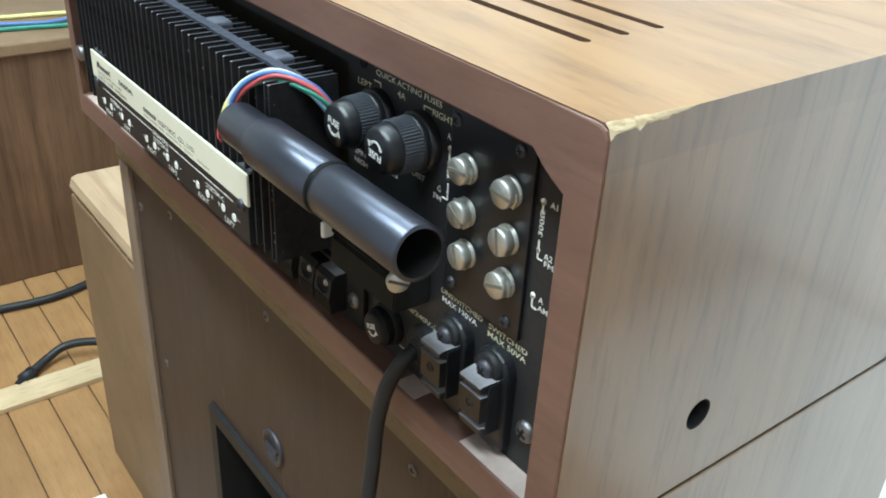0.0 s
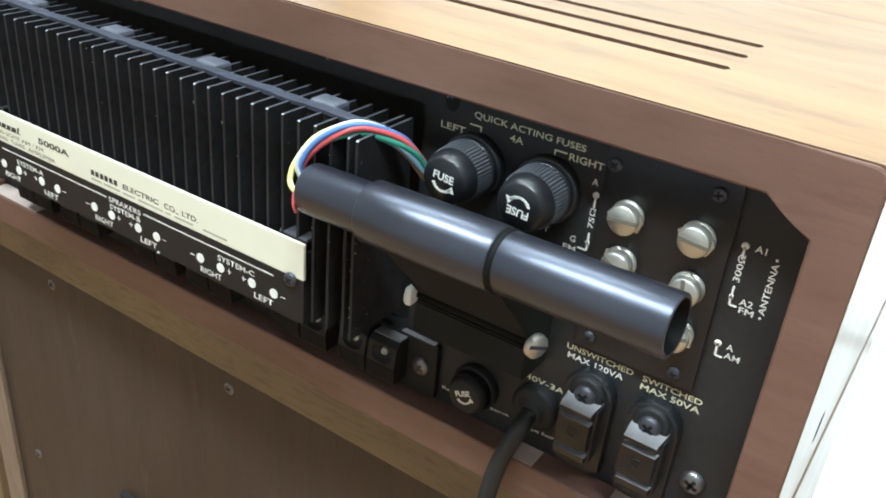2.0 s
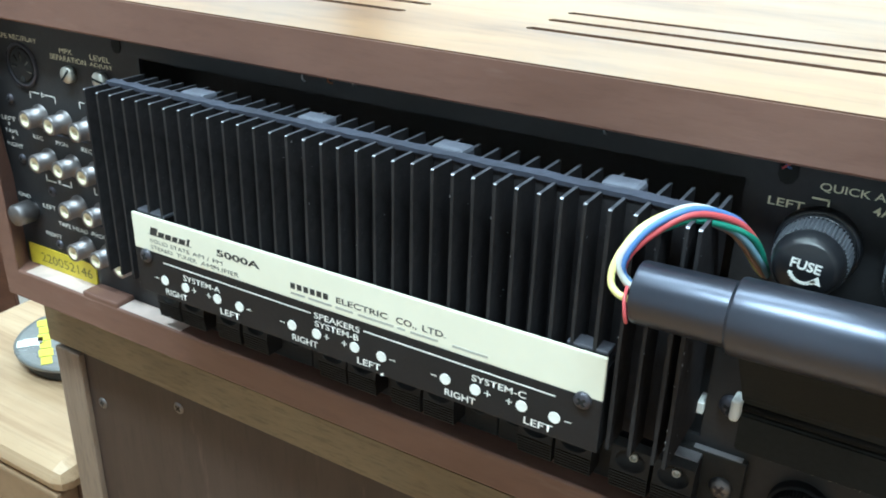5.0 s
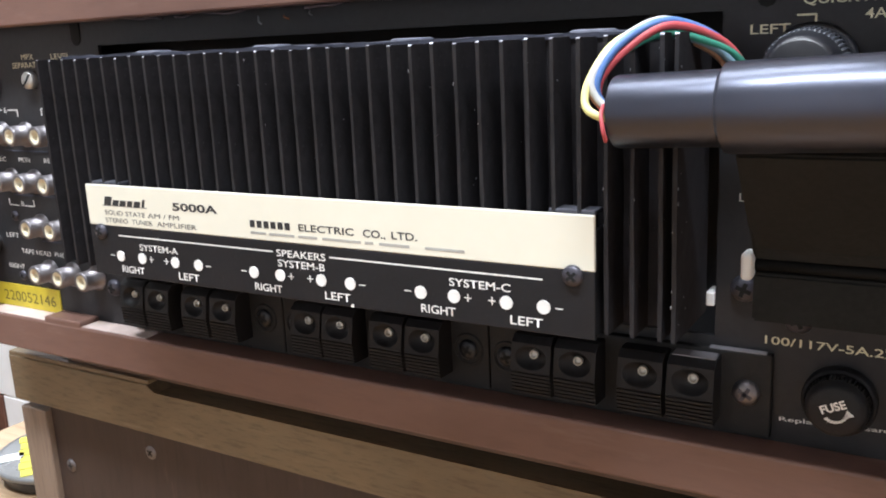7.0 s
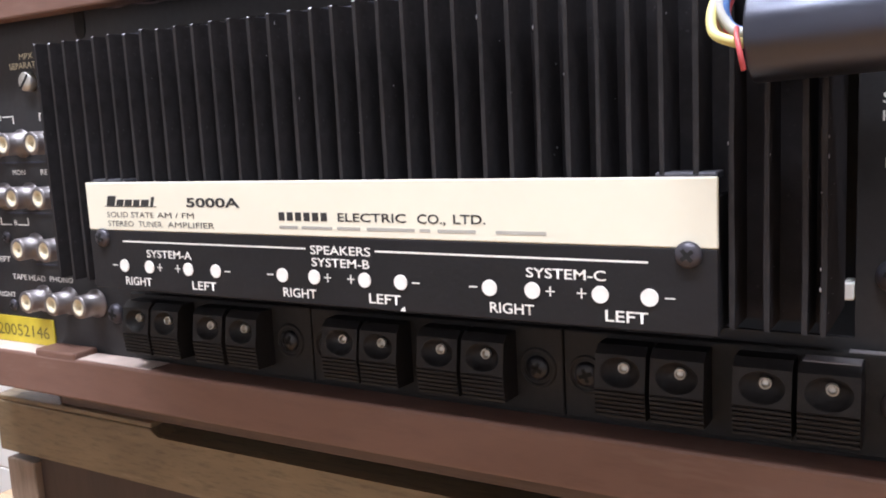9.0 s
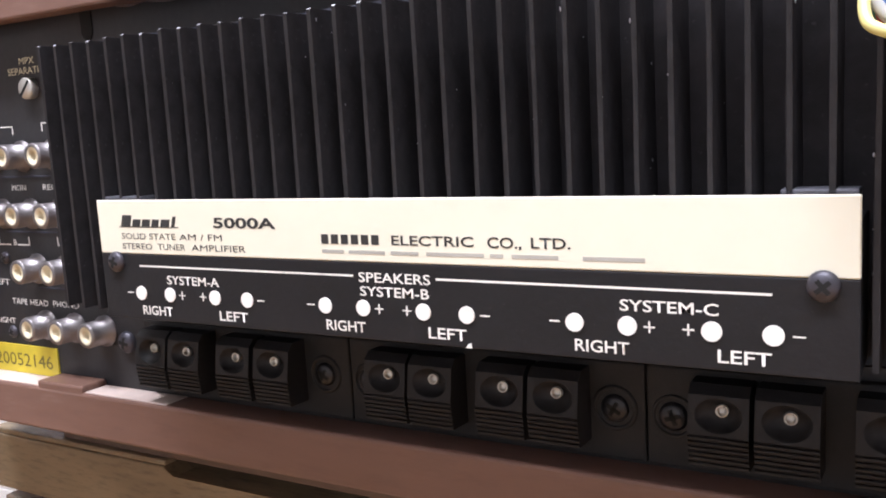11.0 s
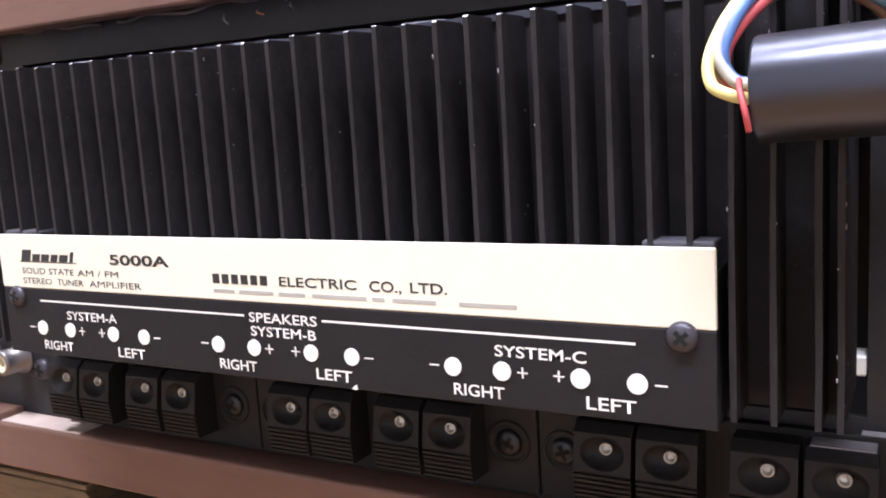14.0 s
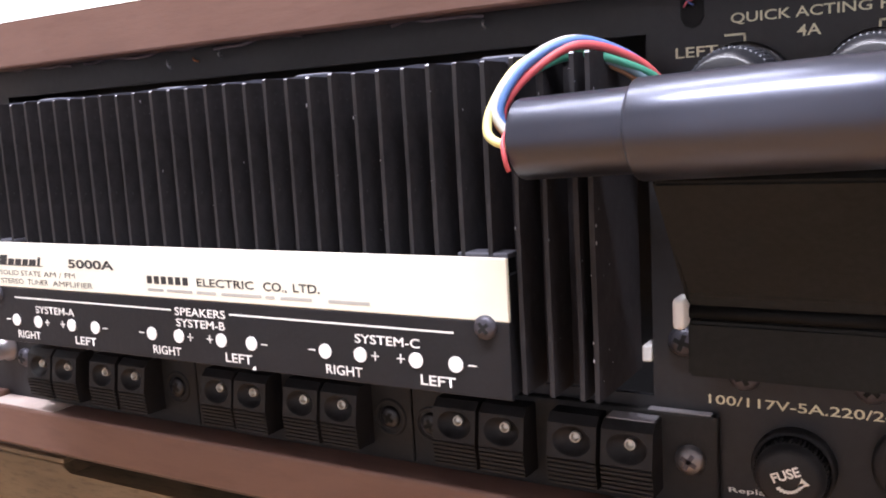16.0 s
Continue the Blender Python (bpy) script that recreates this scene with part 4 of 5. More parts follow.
for body, x, z, w_, h_, m, k in (("QUICK ACTING FUSES", 0.0999, 0.7196, 0.0396, 0.0026, YELLOW_INK, 0), ("4A", 0.1136, 0.7160, 0.0048, 0.0024, YELLOW_INK, 0), ("LEFT", 0.0876, 0.7134, 0.0095, 0.0023, YELLOW_INK, 0), ("RIGHT", 0.1345, 0.7160, 0.0116, 0.0024, YELLOW_INK, 0),
                                 ("A", 0.1432, 0.7108, 0.0020, 0.0021, WHITE_INK, 0), ("75\u03a9", 0.1460, 0.6966, 0.0068, 0.0019, WHITE_INK, 90), ("G", 0.1392, 0.6900, 0.0019, 0.0021, WHITE_INK, 0), ("FM", 0.1372, 0.6866, 0.0044, 0.0020, WHITE_INK, 0),
                                 ("A1", 0.1940, 0.7070, 0.0032, 0.0021, WHITE_INK, 0), ("300\u03a9", 0.1922, 0.6962, 0.0088, 0.0020, WHITE_INK, 90), ("A2", 0.1938, 0.6896, 0.0038, 0.0021, WHITE_INK, 0), ("FM", 0.1942, 0.6870, 0.0042, 0.0020, WHITE_INK, 0), ("ANTENNA", 0.2013, 0.6888, 0.0167, 0.0019, WHITE_INK, 90),
                                 ("A", 0.1938, 0.6738, 0.0021, 0.0021, WHITE_INK, 0), ("AM", 0.1938, 0.6708, 0.0046, 0.0021, WHITE_INK, 0), ("UNSWITCHED", 0.1448, 0.6516, 0.0238, 0.0021, YELLOW_INK, 0), ("MAX 120VA", 0.1456, 0.6482, 0.0200, 0.0023, WHITE_INK, 0), ("SWITCHED", 0.1719, 0.6514, 0.0198, 0.0021, YELLOW_INK, 0), ("MAX 50VA", 0.1717, 0.6481, 0.0198, 0.0023, YELLOW_INK, 0),
                                 ("100/117V-5A.220/240V-3A", 0.0940, 0.6326, 0.0528, 0.0023, YELLOW_INK, 0), ("Replace with same", 0.0985, 0.6108, 0.0290, 0.0016, WHITE_INK, 3), ("type fuse", 0.1345, 0.6112, 0.0120, 0.0018, WHITE_INK, 3), ("SPKR DAMPING", 0.0855, 0.6845, 0.0295, 0.0024, WHITE_INK, 0), ("HIGH", 0.0855, 0.6808, 0.0090, 0.0022, WHITE_INK, 0), ("LOW", 0.0862, 0.6708, 0.0085, 0.0022, WHITE_INK, 0), ("DIST", 0.1240, 0.6900, 0.0078, 0.0022, WHITE_INK, 0)):
    lettering(body, x, z, w_, h_, IP, m, rear, turn=k, bold=0.01)
bars("bracket_line", [(0.0985, 0.1031, 0.7173, 0.7178), (0.1026, 0.1031, 0.7153, 0.7178)], IP, YELLOW_INK, rear)
bars("bracket_line", [(0.1293, 0.1337, 0.7176, 0.7181), (0.1293, 0.1298, 0.7154, 0.7181)], IP, YELLOW_INK, rear)


def key_mark(x, z0, z1, flag):
    """A painted terminal mark: round ends on a stem, with a foot to one side."""
    bm = bmesh.new()
    lathe(bm, [(0, 0), (0, 0.0011), (0.0003, 0.0011), (0.0003, 0)], (x, 0, z1), seg=16)
    box(bm, x - 0.0003, x + 0.0003, -0.0003, 0, z1 - 0.0042, z1)
    if z0:
        lathe(bm, [(0, 0), (0, 0.0009), (0.0003, 0.0009), (0.0003, 0)], (x, 0, z0), seg=4)
        box(bm, x - 0.0003, x + 0.0003, -0.0003, 0, z0 - 0.0026, z0 + 0.0035)
        z1 = z0 + 0.0016
    box(bm, min(x, x + flag), max(x, x + flag), -0.0003, 0, z1 - 0.0045, z1 - 0.0040)
    part("terminal_mark", bm, WHITE_INK, rear)


bars("caption_dot", [(0.2000, 0.2007, 0.6873, 0.6880), (0.2000, 0.2007, 0.7062, 0.7069)], IP, WHITE_INK, rear)
key_mark(0.1452, 0.6915, 0.7078, -0.003)
key_mark(0.1912, 0.6912, 0.7078, 0.0022)
key_mark(0.1912, None, 0.6750, 0.0022)


def fuse_holder(x, z, r, depth, flip, plastic=PLASTIC, grip=RIBBED):
    bm = bmesh.new()
    lathe(bm, [(0, r * 1.08), (0.0028, r * 1.08), (0.0036, r * 1.02), (0.0036, r * 0.9)], (x, 0, z), seg=48)
    holder = part("fuse_holder", bm, plastic, receiver, "black ribbed screw-in fuse holder")
    bm = bmesh.new()
    lathe(bm, [(0.0036, r * 0.90), (0.0036, r * 0.99), (depth * 0.30, r * 0.99), (depth * 0.31, r * 0.97)], (x, 0, z), seg=48)
    lathe(bm, [(depth * 0.31, r * 0.88), (depth * 0.685, r * 0.88), (depth * 0.685, r * 0.90), (depth * 0.72, r * 0.89), (depth * 0.88, r * 0.83), (depth * 0.96, r * 0.76), (depth, r * 0.68), (depth, 0)], (x, 0, z), seg=48)
    cap = part("cap", bm, plastic, holder)
    bm = bmesh.new()
    lathe(bm, [(depth * 0.30, r * 0.90), (depth * 0.305, r * 0.97), (depth * 0.68, r * 0.935), (depth * 0.70, r * 0.86)], (x, 0, z), seg=208, wave=lambda i, d: 1 - (0.05 if i % 4 < 2 and d < depth * 0.69 else 0), smooth=False)
    part("grip", bm, grip, holder, "finely ribbed grip")
    k = radians(flip)
    word = lettering("FUSE", x - r * 0.37, z + r * 0.02, r * 0.74, r * 0.27, -depth - 0.0002, WHITE_INK, cap, bold=0.03)
    bm = bmesh.new()
    for j in range(9):
        an = radians(205 + j * 15)
        bx, bz = x + r * 0.34 * math.cos(an), z + r * 0.0 + r * 0.32 * math.sin(an)
        box(bm, bx - r * 0.055, bx + r * 0.055, -depth - 0.0002, -depth, bz - r * 0.035, bz + r * 0.035)
    e = x + r * 0.33
    vs = [bm.verts.new(v) for v in ((e - r * 0.16, -depth - 0.0002, z - r * 0.24), (e + r * 0.14, -depth - 0.0002, z - r * 0.26), (e + r * 0.02, -depth - 0.0002, z - r * 0.02))]
    bm.faces.new(vs)
    arrow = part("arrow", bm, WHITE_INK, cap)
    for ob in (word, arrow):
        ob.matrix_basis = Matrix.Translation((x, 0, z)) @ Matrix.Rotation(k, 4, "Y") @ Matrix.Translation((-x, 0, -z))
    return holder


fuse_holder(0.1025, 0.7048, 0.0102, 0.0195, 6)
fuse_holder(0.1295, 0.7052, 0.0102, 0.0195, 184)
fuse_holder(0.1132, 0.6200, 0.0085, 0.0092, -24, MATT_PLASTIC, MATT_PLASTIC)


def outlet(x, z):
    n = 14
    out = [(x + 0.0088 * math.cos(math.pi * i / n), z + 0.0130 + 0.0088 * math.sin(math.pi * i / n)) for i in range(n + 1)]
    out += [(x - 0.0088, z - 0.016), (x - 0.006, z - 0.0185), (x + 0.006, z - 0.0185), (x + 0.0088, z - 0.016)]
    bm = bmesh.new()
    prism(bm, out, -0.0045, 0.0, bevel=0.0012)
    ob = part("power_outlet", bm, PLASTIC, receiver, "black two-slot power outlet")
    bm = bmesh.new()
    lathe(bm, [(0.0040, 0.0062), (0.0062, 0.0060), (0.0066, 0.0052), (0.0066, 0)], (x, 0, z + 0.0146), seg=28)
    part("boss", bm, MATT_PLASTIC, ob)
    # stepped socket block: ledge, slot, face, slot, foot
    side = [(-0.0044, -0.0085), (-0.0118, -0.0080), (-0.0124, -0.0052), (-0.0080, -0.0050), (-0.0080, -0.0028), (-0.0126, -0.0026), (-0.0128, 0.0082), (-0.0080, 0.0084), (-0.0080, 0.0108), (-0.0130, 0.0110), (-0.0132, 0.0124), (-0.0122, 0.0130), (-0.0044, 0.0134)]
    bm = bmesh.new()
    w = 0.0063
    rings = [[bm.verts.new((x + k * (w - (0.0007 if q[0] < -0.01 else 0)), q[0], z + q[1])) for q in side] for k in (-1, 1)]
    bm.faces.new(rings[0]), bm.faces.new(rings[1][::-1])
    n = len(side)
    for i in range(n):
        f = bm.faces.new((rings[0][i], rings[1][i], rings[1][(i + 1) % n], rings[0][(i + 1) % n]))
        # ledge tops painted pale as if lit, slot backs near-black as if shaded
        f.material_index = {3: 1, 7: 1, 2: 2, 6: 2, 10: 2, 11: 2}.get(i, 0)
    for k in (-1, 1):
        box(bm, x + k * 0.0063 - 0.0004, x + k * 0.0063 + 0.0004, -0.0100, -0.0044, z - 0.0080, z + 0.0125)
    lathe(bm, [(0, 0.0021), (0.0003, 0.0020), (0.0003, 0.0016), (0, 0.0015)], (x, -0.0127, z + 0.0034), seg=20)
    box(bm, x - 0.0009, x + 0.0009, -0.0130, -0.0126, z + 0.0030, z + 0.0038)
    part("socket_block", bm, [PLASTIC, VOID, LIT_EDGE], ob)
    set_screw(BASE_SCREW, x, -0.0064, z + 0.0146, ob, 35)
    return ob


outlet(0.1566, 0.6268)
outlet(0.1794, 0.6264)

# power cord with its grommet
bm = bmesh.new()
lathe(bm, [(0, 0.0088), (0.0030, 0.0088), (0.0042, 0.0080), (0.0046, 0.0066), (0.0046, 0.0046), (0.0062, 0.0042), (0.0066, 0.0034), (0.0066, 0)], (0.1380, 0, 0.6240), seg=36)
box(bm, 0.1352, 0.1408, -0.0078, -0.0040, 0.6215, 0.6260, bevel=0.0008)
part("cord_grommet", bm, MATT_PLASTIC, receiver)
bm = bmesh.new()
swept(bm, [(0.1380, -0.004, 0.6236), (0.1374, -0.0110, 0.6200), (0.1345, -0.0160, 0.6080), (0.1325, -0.0190, 0.590), (0.1335, -0.0215, 0.570), (0.1345, -0.0250, 0.545), (0.135, -0.028, 0.50), (0.136, -0.030, 0.42), (0.14, -0.03, 0.25), (0.15, -0.04, 0.06), (0.18, -0.08, 0.006), (0.30, -0.16, 0.006), (0.5, -0.2, 0.006)], 0.0032, 14, 8)
part("power_cord", bm, CORD, receiver, "black rubber power cord hanging down")

# ---------- ferrite bar antenna ----------
A0, A1 = Vector((0.0675, -0.0400, 0.6978)), Vector((0.1892, -0.0438, 0.7022))
axis = (A1 - A0).normalized()
L = (A1 - A0).length
holder_bm = bmesh.new()
prof = [(0.0, 0.6680), (-0.0125, 0.6690), (-0.0372, 0.6912), (-0.0402, 0.6884), (-0.0172, 0.6625), (-0.0166, 0.6600), (-0.0128, 0.6592), (-0.0128, 0.6568), (-0.0160, 0.6560), (-0.0166, 0.6440), (-0.0125, 0.6432), (0.0, 0.6432)]
ends = [[holder_bm.verts.new((x, p[0], p[1])) for p in prof] for x in (0.0936, 0.1382)]
holder_bm.faces.new(ends[0]), holder_bm.faces.new(ends[1][::-1])
for i in range(len(prof)):
    k = (i + 1) % len(prof)
    holder_bm.faces.new((ends[0][i], ends[1][i], ends[1][k], ends[0][k]))
bmesh.ops.bevel(holder_bm, geom=holder_bm.edges[:], offset=0.0006, segments=2, affect="EDGES")
bracket = part("antenna_bracket", holder_bm, BLACKEST, receiver, "black antenna swivel bracket")
bm = bmesh.new()
lathe(bm, [(0, 0), (0, 0.0015), (0.046, 0.0015), (0.046, 0)], (0.0932, -0.0144, 0.6580), (1, 0, 0), 18)
part("pivot_bar", bm, PIVOT, bracket)
bm = bmesh.new()
box(bm, 0.0911, 0.0938, -0.0196, -0.0132, 0.6548, 0.6617, bevel=0.0009)
part("pivot_end", bm, LABEL_WHITE, bracket, "white plastic pivot end")
for x, z, a in ((0.0884, 0.6474, 20), (0.1024, 0.6404, 65), (0.1290, 0.6402, 40)):
    set_screw(BASE_SCREW, x, 0, z, rear, a, "dark cross-headed panel screw")
ps = part("pivot_screw", screw_mesh(0.0042, 0.0026, "slot", (NICKEL, STEEL_DARK)), None, bracket, "nickel pivot screw", (0.1400, -0.0165, 0.6595))
ps.rotation_euler = (0, radians(20), radians(68))
bm = bmesh.new()
lathe(bm, [(0.004, 0), (0.004, 0.0064), (0.0, 0.0066), (-0.0002, 0.0070), (-0.0002, 0.0081), (0.0003, 0.0083), (L * 0.5, 0.0084), (L * 0.57, 0.0084), (L * 0.59, 0.0091), (L - 0.0003, 0.0088), (L, 0.0086), (L, 0.0075)], A0, axis, 40)
# the bore takes a blacker material to paint the shade inside the tube
lathe(bm, [(L, 0.0075), (L - 0.0004, 0.0073), (L - 0.03, 0.0072), (L - 0.03, 0)], A0, axis, 40, mat=1)
part("antenna_bar", bm, [TUBE, PIVOT], receiver, "satin black ferrite bar antenna tube, hollow at its end")
bm = bmesh.new()
lathe(bm, [(0.0236, 0.0082), (0.0245, 0.0096), (0.0250, 0.0098), (0.0700, 0.0097), (0.0708, 0.0088)], A0, axis, 40)
part("antenna_sleeve", bm, TUBE, receiver, "wider black sleeve of the antenna bar")
bm = bmesh.new()
lathe(bm, [(0.0706, 0.0086), (0.0708, 0.0096), (0.0724, 0.0095), (0.0730, 0.0086)], A0, axis, 36)
c = A0 + axis * 0.0704
vs = []
for px, hy in ((c.x - 0.0010, 0.0016), (c.x + 0.0010, 0.0016)):
    vs.append([bm.verts.new((px, c.y - hy, c.z - 0.009)), bm.verts.new((px, c.y + hy + 0.003, c.z - 0.0075)), bm.verts.new((px - 0.003, -0.0100, 0.684)), bm.verts.new((px - 0.003, -0.0150, 0.678))])
bm.faces.new(vs[0]), bm.faces.new(vs[1][::-1])
for i in range(4):
    bm.faces.new((vs[0][i], vs[1][i], vs[1][(i + 1) % 4], vs[0][(i + 1) % 4]))
part("antenna_arm", bm, PIVOT, receiver, "black clamp ring and arm of the antenna")
# the looped bundle of coloured wires
rnd = random.Random(11)
LOOP = [(0.0612, -0.0385, 0.7050), (0.0657, -0.0335, 0.7122), (0.0738, -0.0262, 0.7160), (0.0822, -0.0180, 0.7124), (0.0870, -0.0135, 0.7068), (0.0902, -0.0080, 0.6980)]
HUB, OUT = Vector((0.0748, -0.0240, 0.6990)), Vector((0.74, -0.67, 0.1)).normalized()
for i, (w, a0) in enumerate(((0, 0), (1, 48), (2, 105), (3, 152), (4, 200), (5, 255), (6, 308), (1, None))):
    m = WIRES[w]
    path = []
    for j, p in enumerate(LOOP):
        p = Vector(p)
        if a0 is not None:
            a = radians(a0 - 34 * j + rnd.uniform(-20, 20))
            away = (p - HUB).normalized()
            away = (away - OUT * away.dot(OUT)).normalized()
            p += (away * math.cos(a) + OUT * math.sin(a)) * 0.0017 * (0.7, 0.9, 1.0, 1.0, 0.95, 0.85)[j] * rnd.uniform(0.9, 1.1)
        path.append(tuple(p))
    if w == 0:
        lead = [(0.0690, -0.0420, 0.6962), (0.0640, -0.0440, 0.6972), (0.0604, -0.0425, 0.6996)]
    else:
        lead = [(0.0690, -0.0405 + 0.0004 * i, 0.6995 - 0.0005 * i), (0.0640 - 0.0003 * i, -0.0405 + 0.0005 * i, 0.6990 + 0.0004 * (i % 3))]
    bm = bmesh.new()
    swept(bm, lead + path + [(0.0905, 0.004, 0.690)], 0.00098, 9, 8)
    part("antenna_wire", bm, m, receiver, "looped " + m.name.split("_")[1] + " plastic-covered wire")

bm = bmesh.new()
swept(bm, [(0.0648, -0.0425, 0.6995), (0.0656, -0.0462, 0.6978), (0.0666, -0.0478, 0.6945), (0.0670, -0.0470, 0.6918)], 0.0005, 8, 6)
part("antenna_wire", bm, WIRES[3], receiver, "thin red wire at the end of the antenna tube")

# ---------- cabinet under the receiver ----------
KX0, KX1 = -0.2675, 0.222
cabinet = thing("speaker_cabinet", (0, 0.14, 0), "brown wooden loudspeaker cabinet with a screwed-on back, standing on the floor", "cabinet")
# inner top and front boards are near-black, in place of shade inside the cabinet
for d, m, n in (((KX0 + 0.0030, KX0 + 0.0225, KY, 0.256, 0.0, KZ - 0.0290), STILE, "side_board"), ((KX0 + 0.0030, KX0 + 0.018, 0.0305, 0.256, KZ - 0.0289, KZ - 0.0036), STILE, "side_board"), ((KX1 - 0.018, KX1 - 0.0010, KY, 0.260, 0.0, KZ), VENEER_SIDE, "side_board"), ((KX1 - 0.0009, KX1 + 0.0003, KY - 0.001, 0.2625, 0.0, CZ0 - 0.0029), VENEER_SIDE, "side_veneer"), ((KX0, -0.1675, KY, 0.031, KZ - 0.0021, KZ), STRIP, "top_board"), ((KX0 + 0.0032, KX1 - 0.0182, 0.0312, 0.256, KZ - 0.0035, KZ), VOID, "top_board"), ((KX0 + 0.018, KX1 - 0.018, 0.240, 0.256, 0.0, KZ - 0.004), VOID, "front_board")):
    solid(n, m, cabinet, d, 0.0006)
bm = bmesh.new()
prism(bm, [(KX0, KZ - 0.0255), (KX1 - 0.0181, KZ - 0.0285), (KX1 - 0.0181, KZ - 0.0040), (0.172, KZ - 0.0036), (0.166, KZ - 0.0012), (0.118, KZ - 0.0010), (0.1105, KZ - 0.0062), (-0.164, KZ - 0.0058), (-0.1685, KZ - 0.0022), (KX0, KZ - 0.0022)], KY - 0.0004, 0.03, bevel=0.0006)
part("top_rail", bm, STRIP, cabinet, "bare brown wooden top rail, notched along its upper edge")
# back panel with a recessed terminal opening
OX0, OX1, OZ0, OZ1 = -0.122, 0.02, 0.285, 0.399
bm = bmesh.new()
holed(bm, [KX0 + 0.0227, OX0, OX1, KX1 - 0.0182], [0.02, OZ0, OZ1, KZ - 0.0250], KY + 0.003, KY + 0.014)
part("back_panel", bm, CAB_BACK, cabinet, "dark red-brown painted back panel")
bm = bmesh.new()
b_ = 0.008
rings = [[bm.verts.new((x, y, z)) for x, z in ((OX0 + o, OZ0 + o), (OX1 - o, OZ0 + o), (OX1 - o, OZ1 - o), (OX0 + o, OZ1 - o))] for y, o in ((KY + 0.0029, -b_), (KY - 0.0005, -b_ + 0.0006), (KY - 0.0005, 0.003), (KY + 0.045, 0.006))]
for p, q in zip(rings, rings[1:]):
    for i in range(4):
        bm.faces.new((p[i], q[i], q[(i + 1) % 4], p[(i + 1) % 4]))
bm.faces.new(rings[-1])
part("terminal_cup", bm, MATT_PLASTIC, cabinet, "recessed black plastic terminal cup")
bm = bmesh.new()
lathe(bm, [(0, 0.0125), (0.0015, 0.0125), (0.002, 0.0115), (0.002, 0.0095), (0.0005, 0.0088), (0.0005, 0)], (-0.033, KY + 0.003, 0.4365), seg=36)
box(bm, -0.040, -0.026, KY + 0.0005, KY + 0.002, 0.4353, 0.4377)
part("level_knob", bm, STEEL_DARK, cabinet, "grey slotted level control")
WOOD_SCREW = screw_mesh(0.0033, 0.0009, "cross", (NICKEL_DULL, VOID))
for x, z in ((-0.233, 0.520), (-0.173, 0.5395), (-0.031, 0.537), (0.115, 0.534), (-0.219, 0.386), (0.19, 0.52)):
    set_screw(WOOD_SCREW, x - 0.002, KY + 0.003, z - 0.0018, cabinet, x * 800)

# ---------- things beside and behind ----------
BZ = 0.40
crate = thing("wooden_box", (-0.45, 0.2, 0), "pale oak-topped wooden box with rounded edges", "box")
bm = bmesh.new()
box(bm, -0.586, -0.342, 0.046, 0.42, BZ - 0.024, BZ, bevel=0.0115)
part("top_board", bm, OAK, crate, "pale oak top with straight grain")
solid("front_board", BOX_FACE, crate, (-0.584, -0.352, 0.048, 0.066, 0.0, BZ - 0.0245), 0.002, "plain tan board")
solid("side_board", DARK_EDGE, crate, (-0.361, -0.350, 0.0665, 0.418, 0.0, BZ - 0.0225), 0.002)
solid("side_board", DARK_EDGE, crate, (-0.585, -0.574, 0.0665, 0.418, 0.0, BZ - 0.0225), 0.002)
TX, TY = -0.458, 0.165
tin = thing("round_tin", (TX, TY, BZ), "low dark round tin with white and yellow labels on oak box", "tin")
bm = bmesh.new()
lathe(bm, [(0, 0), (0, 0.047), (0.0015, 0.0485), (0.013, 0.0485), (0.013, 0)], (TX, TY, BZ + 0.0002), (0, 0, 1), 40)
part("body", bm, PLASTIC, tin)
bm = bmesh.new()
lathe(bm, [(0.012, 0.0488), (0.0122, 0.0545), (0.0150, 0.0552), (0.0163, 0.0540), (0.0153, 0.0510), (0.0153, 0)], (TX, TY, BZ), (0, 0, 1), 52)
part("lid", bm, TIN_TOP, tin, "grey metal lid")
bm = bmesh.new()
prism(bm, [(-0.0100, -0.0060), (0.0092, -0.0068), (0.0100, 0.0056), (-0.0040, 0.0066), (-0.0050, 0.0052), (-0.0098, 0.0050)], -0.0004, 0)
label = part("label", bm, LABEL_WHITE, tin, "white paper label", (-0.4850, 0.1320, BZ + 0.0154))
label.rotation_euler = (radians(-90), 0, radians(54))
for i in range(6):
    w_ = 0.0042 + 0.0012 * (i % 2)
    bm = bmesh.new()
    box(bm, -w_, w_, -0.0385 + i * 0.0130, -0.0270 + i * 0.0130, 0, 0.0004)
    label = part("label", bm, LABEL_YELLOW, tin, "yellow printed label", (-0.4770, 0.1405, BZ + 0.0154))
    label.rotation_euler = (0, 0, radians(55))

# low striped cabinet across the floor, with leads on top
low_cab = thing("low_cabinet", (-1.3, 0.1, 0), "low cabinet in striped brown wood veneer", "cabinet")
solid("body", VENEER_DARK, low_cab, (-1.52, -1.08, -0.30, 0.27, 0.0, 0.385), 0.003)
solid("top_board", BOX_FACE, low_cab, (-1.53, -1.07, -0.31, 0.28, 0.3855, 0.405), 0.003)
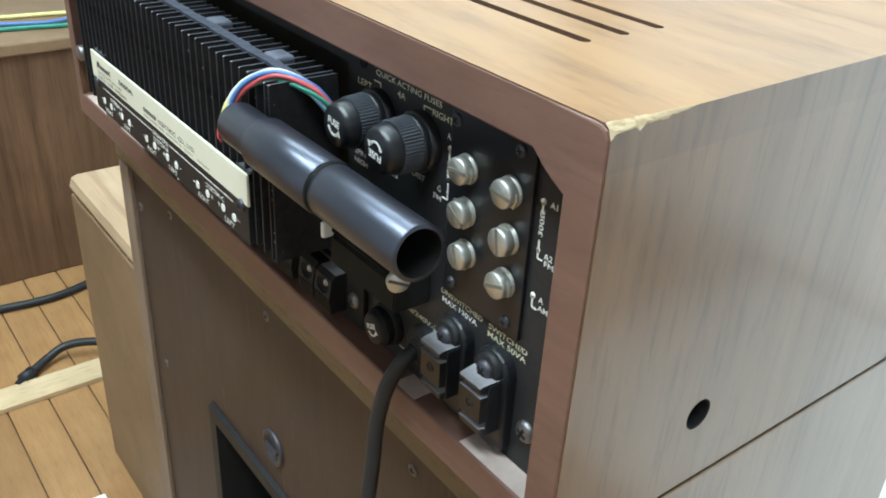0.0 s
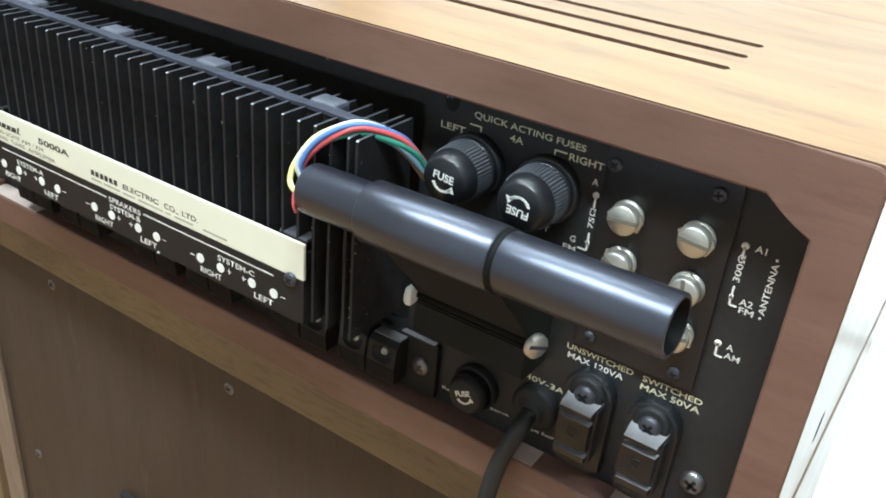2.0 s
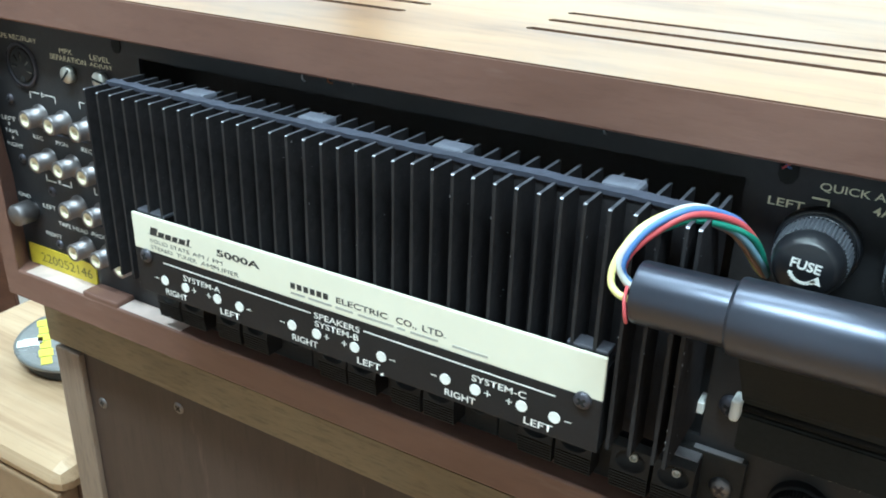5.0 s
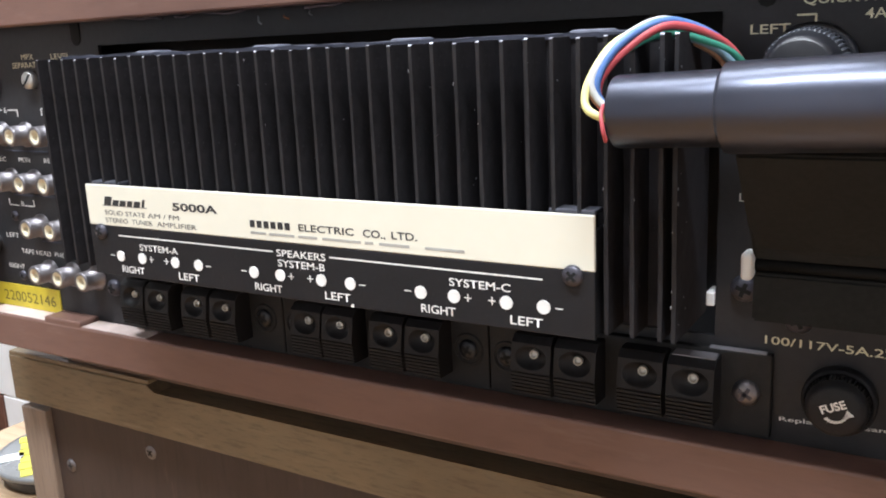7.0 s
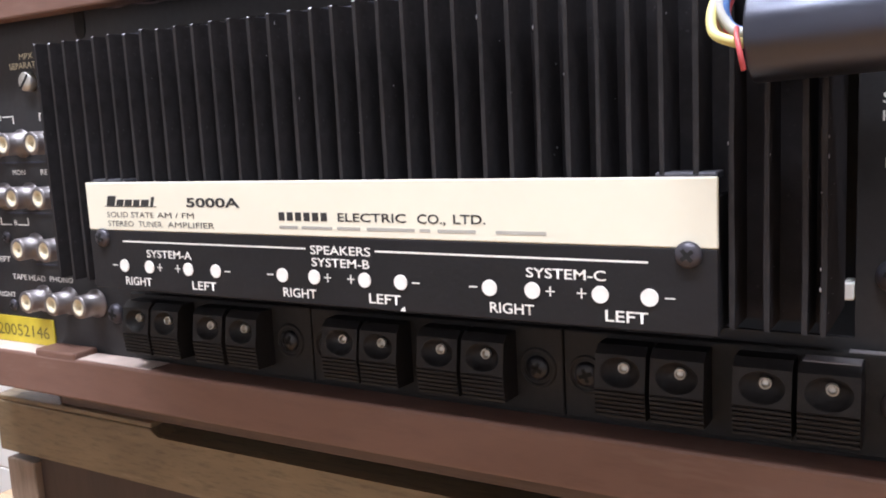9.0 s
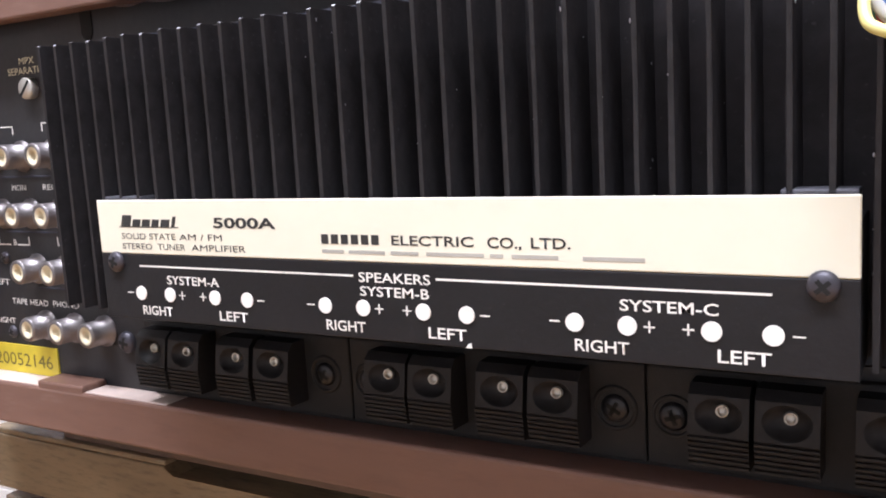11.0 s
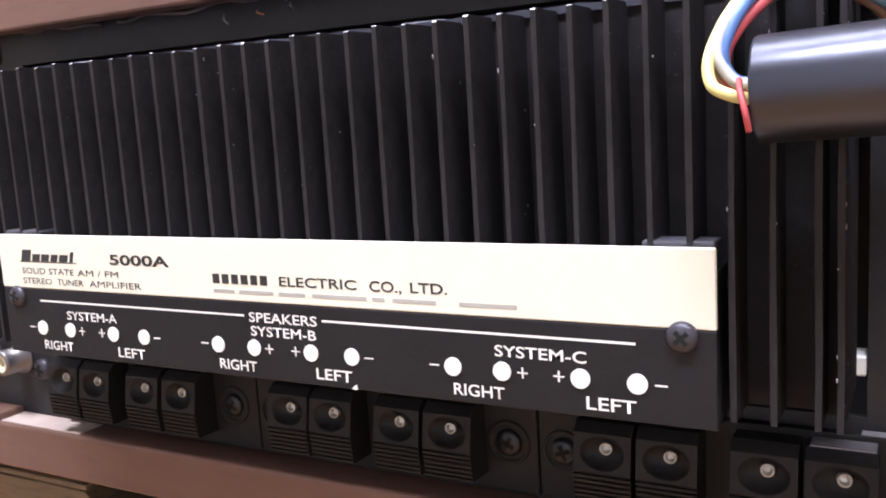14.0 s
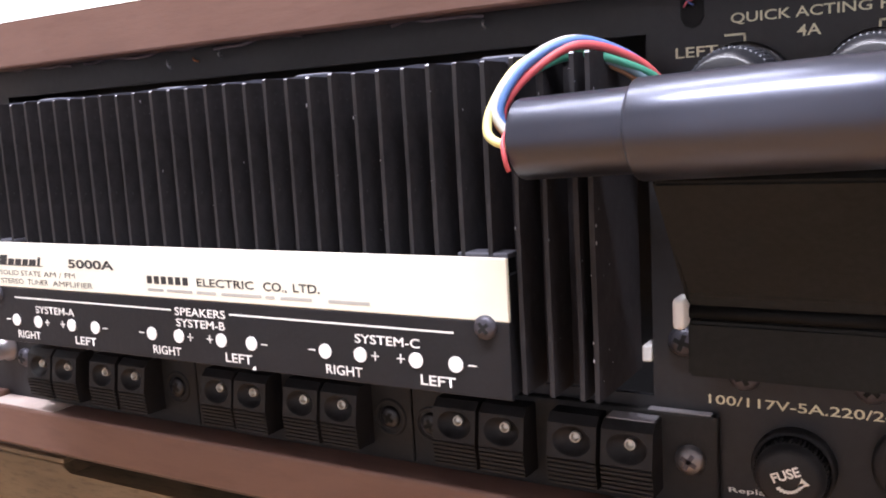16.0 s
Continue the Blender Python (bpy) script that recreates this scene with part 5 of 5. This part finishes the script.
for m, pts, col in ((WIRES[4], ((-1.13, -0.1, 0.409), (-1.14, 0.1, 0.409), (-1.12, 0.25, 0.409), (-1.18, 0.27, 0.409)), "green"), (WIRES[2], ((-1.16, -0.15, 0.409), (-1.18, 0.06, 0.409), (-1.15, 0.2, 0.409), (-1.2, 0.26, 0.409)), "blue"), (WIRES[0], ((-1.19, -0.1, 0.409), (-1.21, 0.1, 0.409), (-1.19, 0.27, 0.409)), "yellow")):
    bm = bmesh.new()
    swept(bm, pts, 0.0035, 10, 8)
    tagged(new("lead", finished("lead", bm, m)), "thin " + col + " lead lying on the low cabinet", "cable", "leads on the cabinet")
bm = bmesh.new()
for r_, pts in ((0.0065, ((-1.02, -0.2, 0.007), (-1.0, -0.02, 0.007), (-0.99, 0.10, 0.007), (-1.03, 0.22, 0.007), (-1.05, 0.29, 0.007))),):
    swept(bm, pts, r_, 12, 8)
tagged(new("cable", finished("cable", bm, CORD)), "thick grey-black cable lying on the floorboards", "cable", "cables on the floor")
bm = bmesh.new()
swept(bm, ((-0.800, 0.005, 0.010), (-0.815, 0.03, 0.013), (-0.82, 0.06, 0.022), (-0.80, 0.10, 0.026), (-0.76, 0.15, 0.018), (-0.72, 0.22, 0.0145)), 0.0062, 12, 8)
lathe(bm, [(0, 0), (0, 0.009), (0.02, 0.009), (0.02, 0.005), (0.03, 0.004), (0.03, 0)], (-0.800, 0.005, 0.010), (0.5, -0.8, -0.05), 14)
tagged(new("cable", finished("cable", bm, CORD)), "black cable with a plug end lying on the floor", "cable", "cables on the floor")
bm = bmesh.new()
box(bm, -0.785, -0.738, -0.5, 0.49, 0.0, 0.008, bevel=0.001)
tagged(new("batten", finished("batten", bm, BATTEN)), "pale unpainted wooden batten lying across the floorboards", "batten")
bm = bmesh.new()
box(bm, -0.505, -0.42, -0.07, 0.01, 0.0, 0.012, bevel=0.002)
tagged(new("paper_pack", finished("paper_pack", bm, CARTON)), "small white paper pack on the floor", "pack")
cupboard = thing("white_cupboard", (-1.3, 0.65, 0), "low white cupboard with a red-brown board along its foot", "cupboard")
solid("foot_board", FOOT, cupboard, (-1.99, -1.1055, 0.500, 0.518, 0.0, 0.2170), 0.002, "red-brown wooden board")
solid("body", CARTON, cupboard, (-2.0, -0.60, 0.504, 0.91, 0.2185, 0.62), 0.003)
solid("end_panel", CARTON, cupboard, (-1.1045, -0.60, 0.504, 0.90, 0.0, 0.2180), 0.002)

# white box added for the glaring floor by the window, blue bottle on it
store = thing("storage_box", (0.25, 0.72, 0), "low white box standing in for the overlit floor by the window", "box")
solid("body", CARTON, store, (-0.248, 0.748, 0.452, 0.998, 0.0, 0.1085), 0.003)
solid("lid", CARTON, store, (-0.25, 0.75, 0.45, 1.0, 0.1087, 0.13), 0.003)
bm = bmesh.new()
lathe(bm, [(0, 0), (0, 0.023), (0.006, 0.0275), (0.036, 0.028), (0.043, 0.0245), (0.050, 0.028), (0.076, 0.026), (0.090, 0.015), (0.094, 0.011), (0.108, 0.011), (0.1095, 0)], (0.1585, 0.735, 0.1305), (0, 0, 1), 28)
tagged(new("bottle", finished("bottle", bm, BLUE)), "blue plastic bottle standing on the white box", "bottle")

# ---------- floorboards ----------
bm = bmesh.new()
box(bm, 0, 1, -0.0262, 0.0262, -0.018, 0.0)
for v in bm.verts:
    v.co.x = RX0 + 0.005 + v.co.x * (RX1 - RX0 - 0.01)
BOARD = finished("floorboard", bm, PLANK)
yy = -1.0 - 0.0545 * 21
while yy < RY1 - 0.03:
    ob = part("floorboard", BOARD, None, floor, at=(0, yy, 0))
    yy += 0.0545
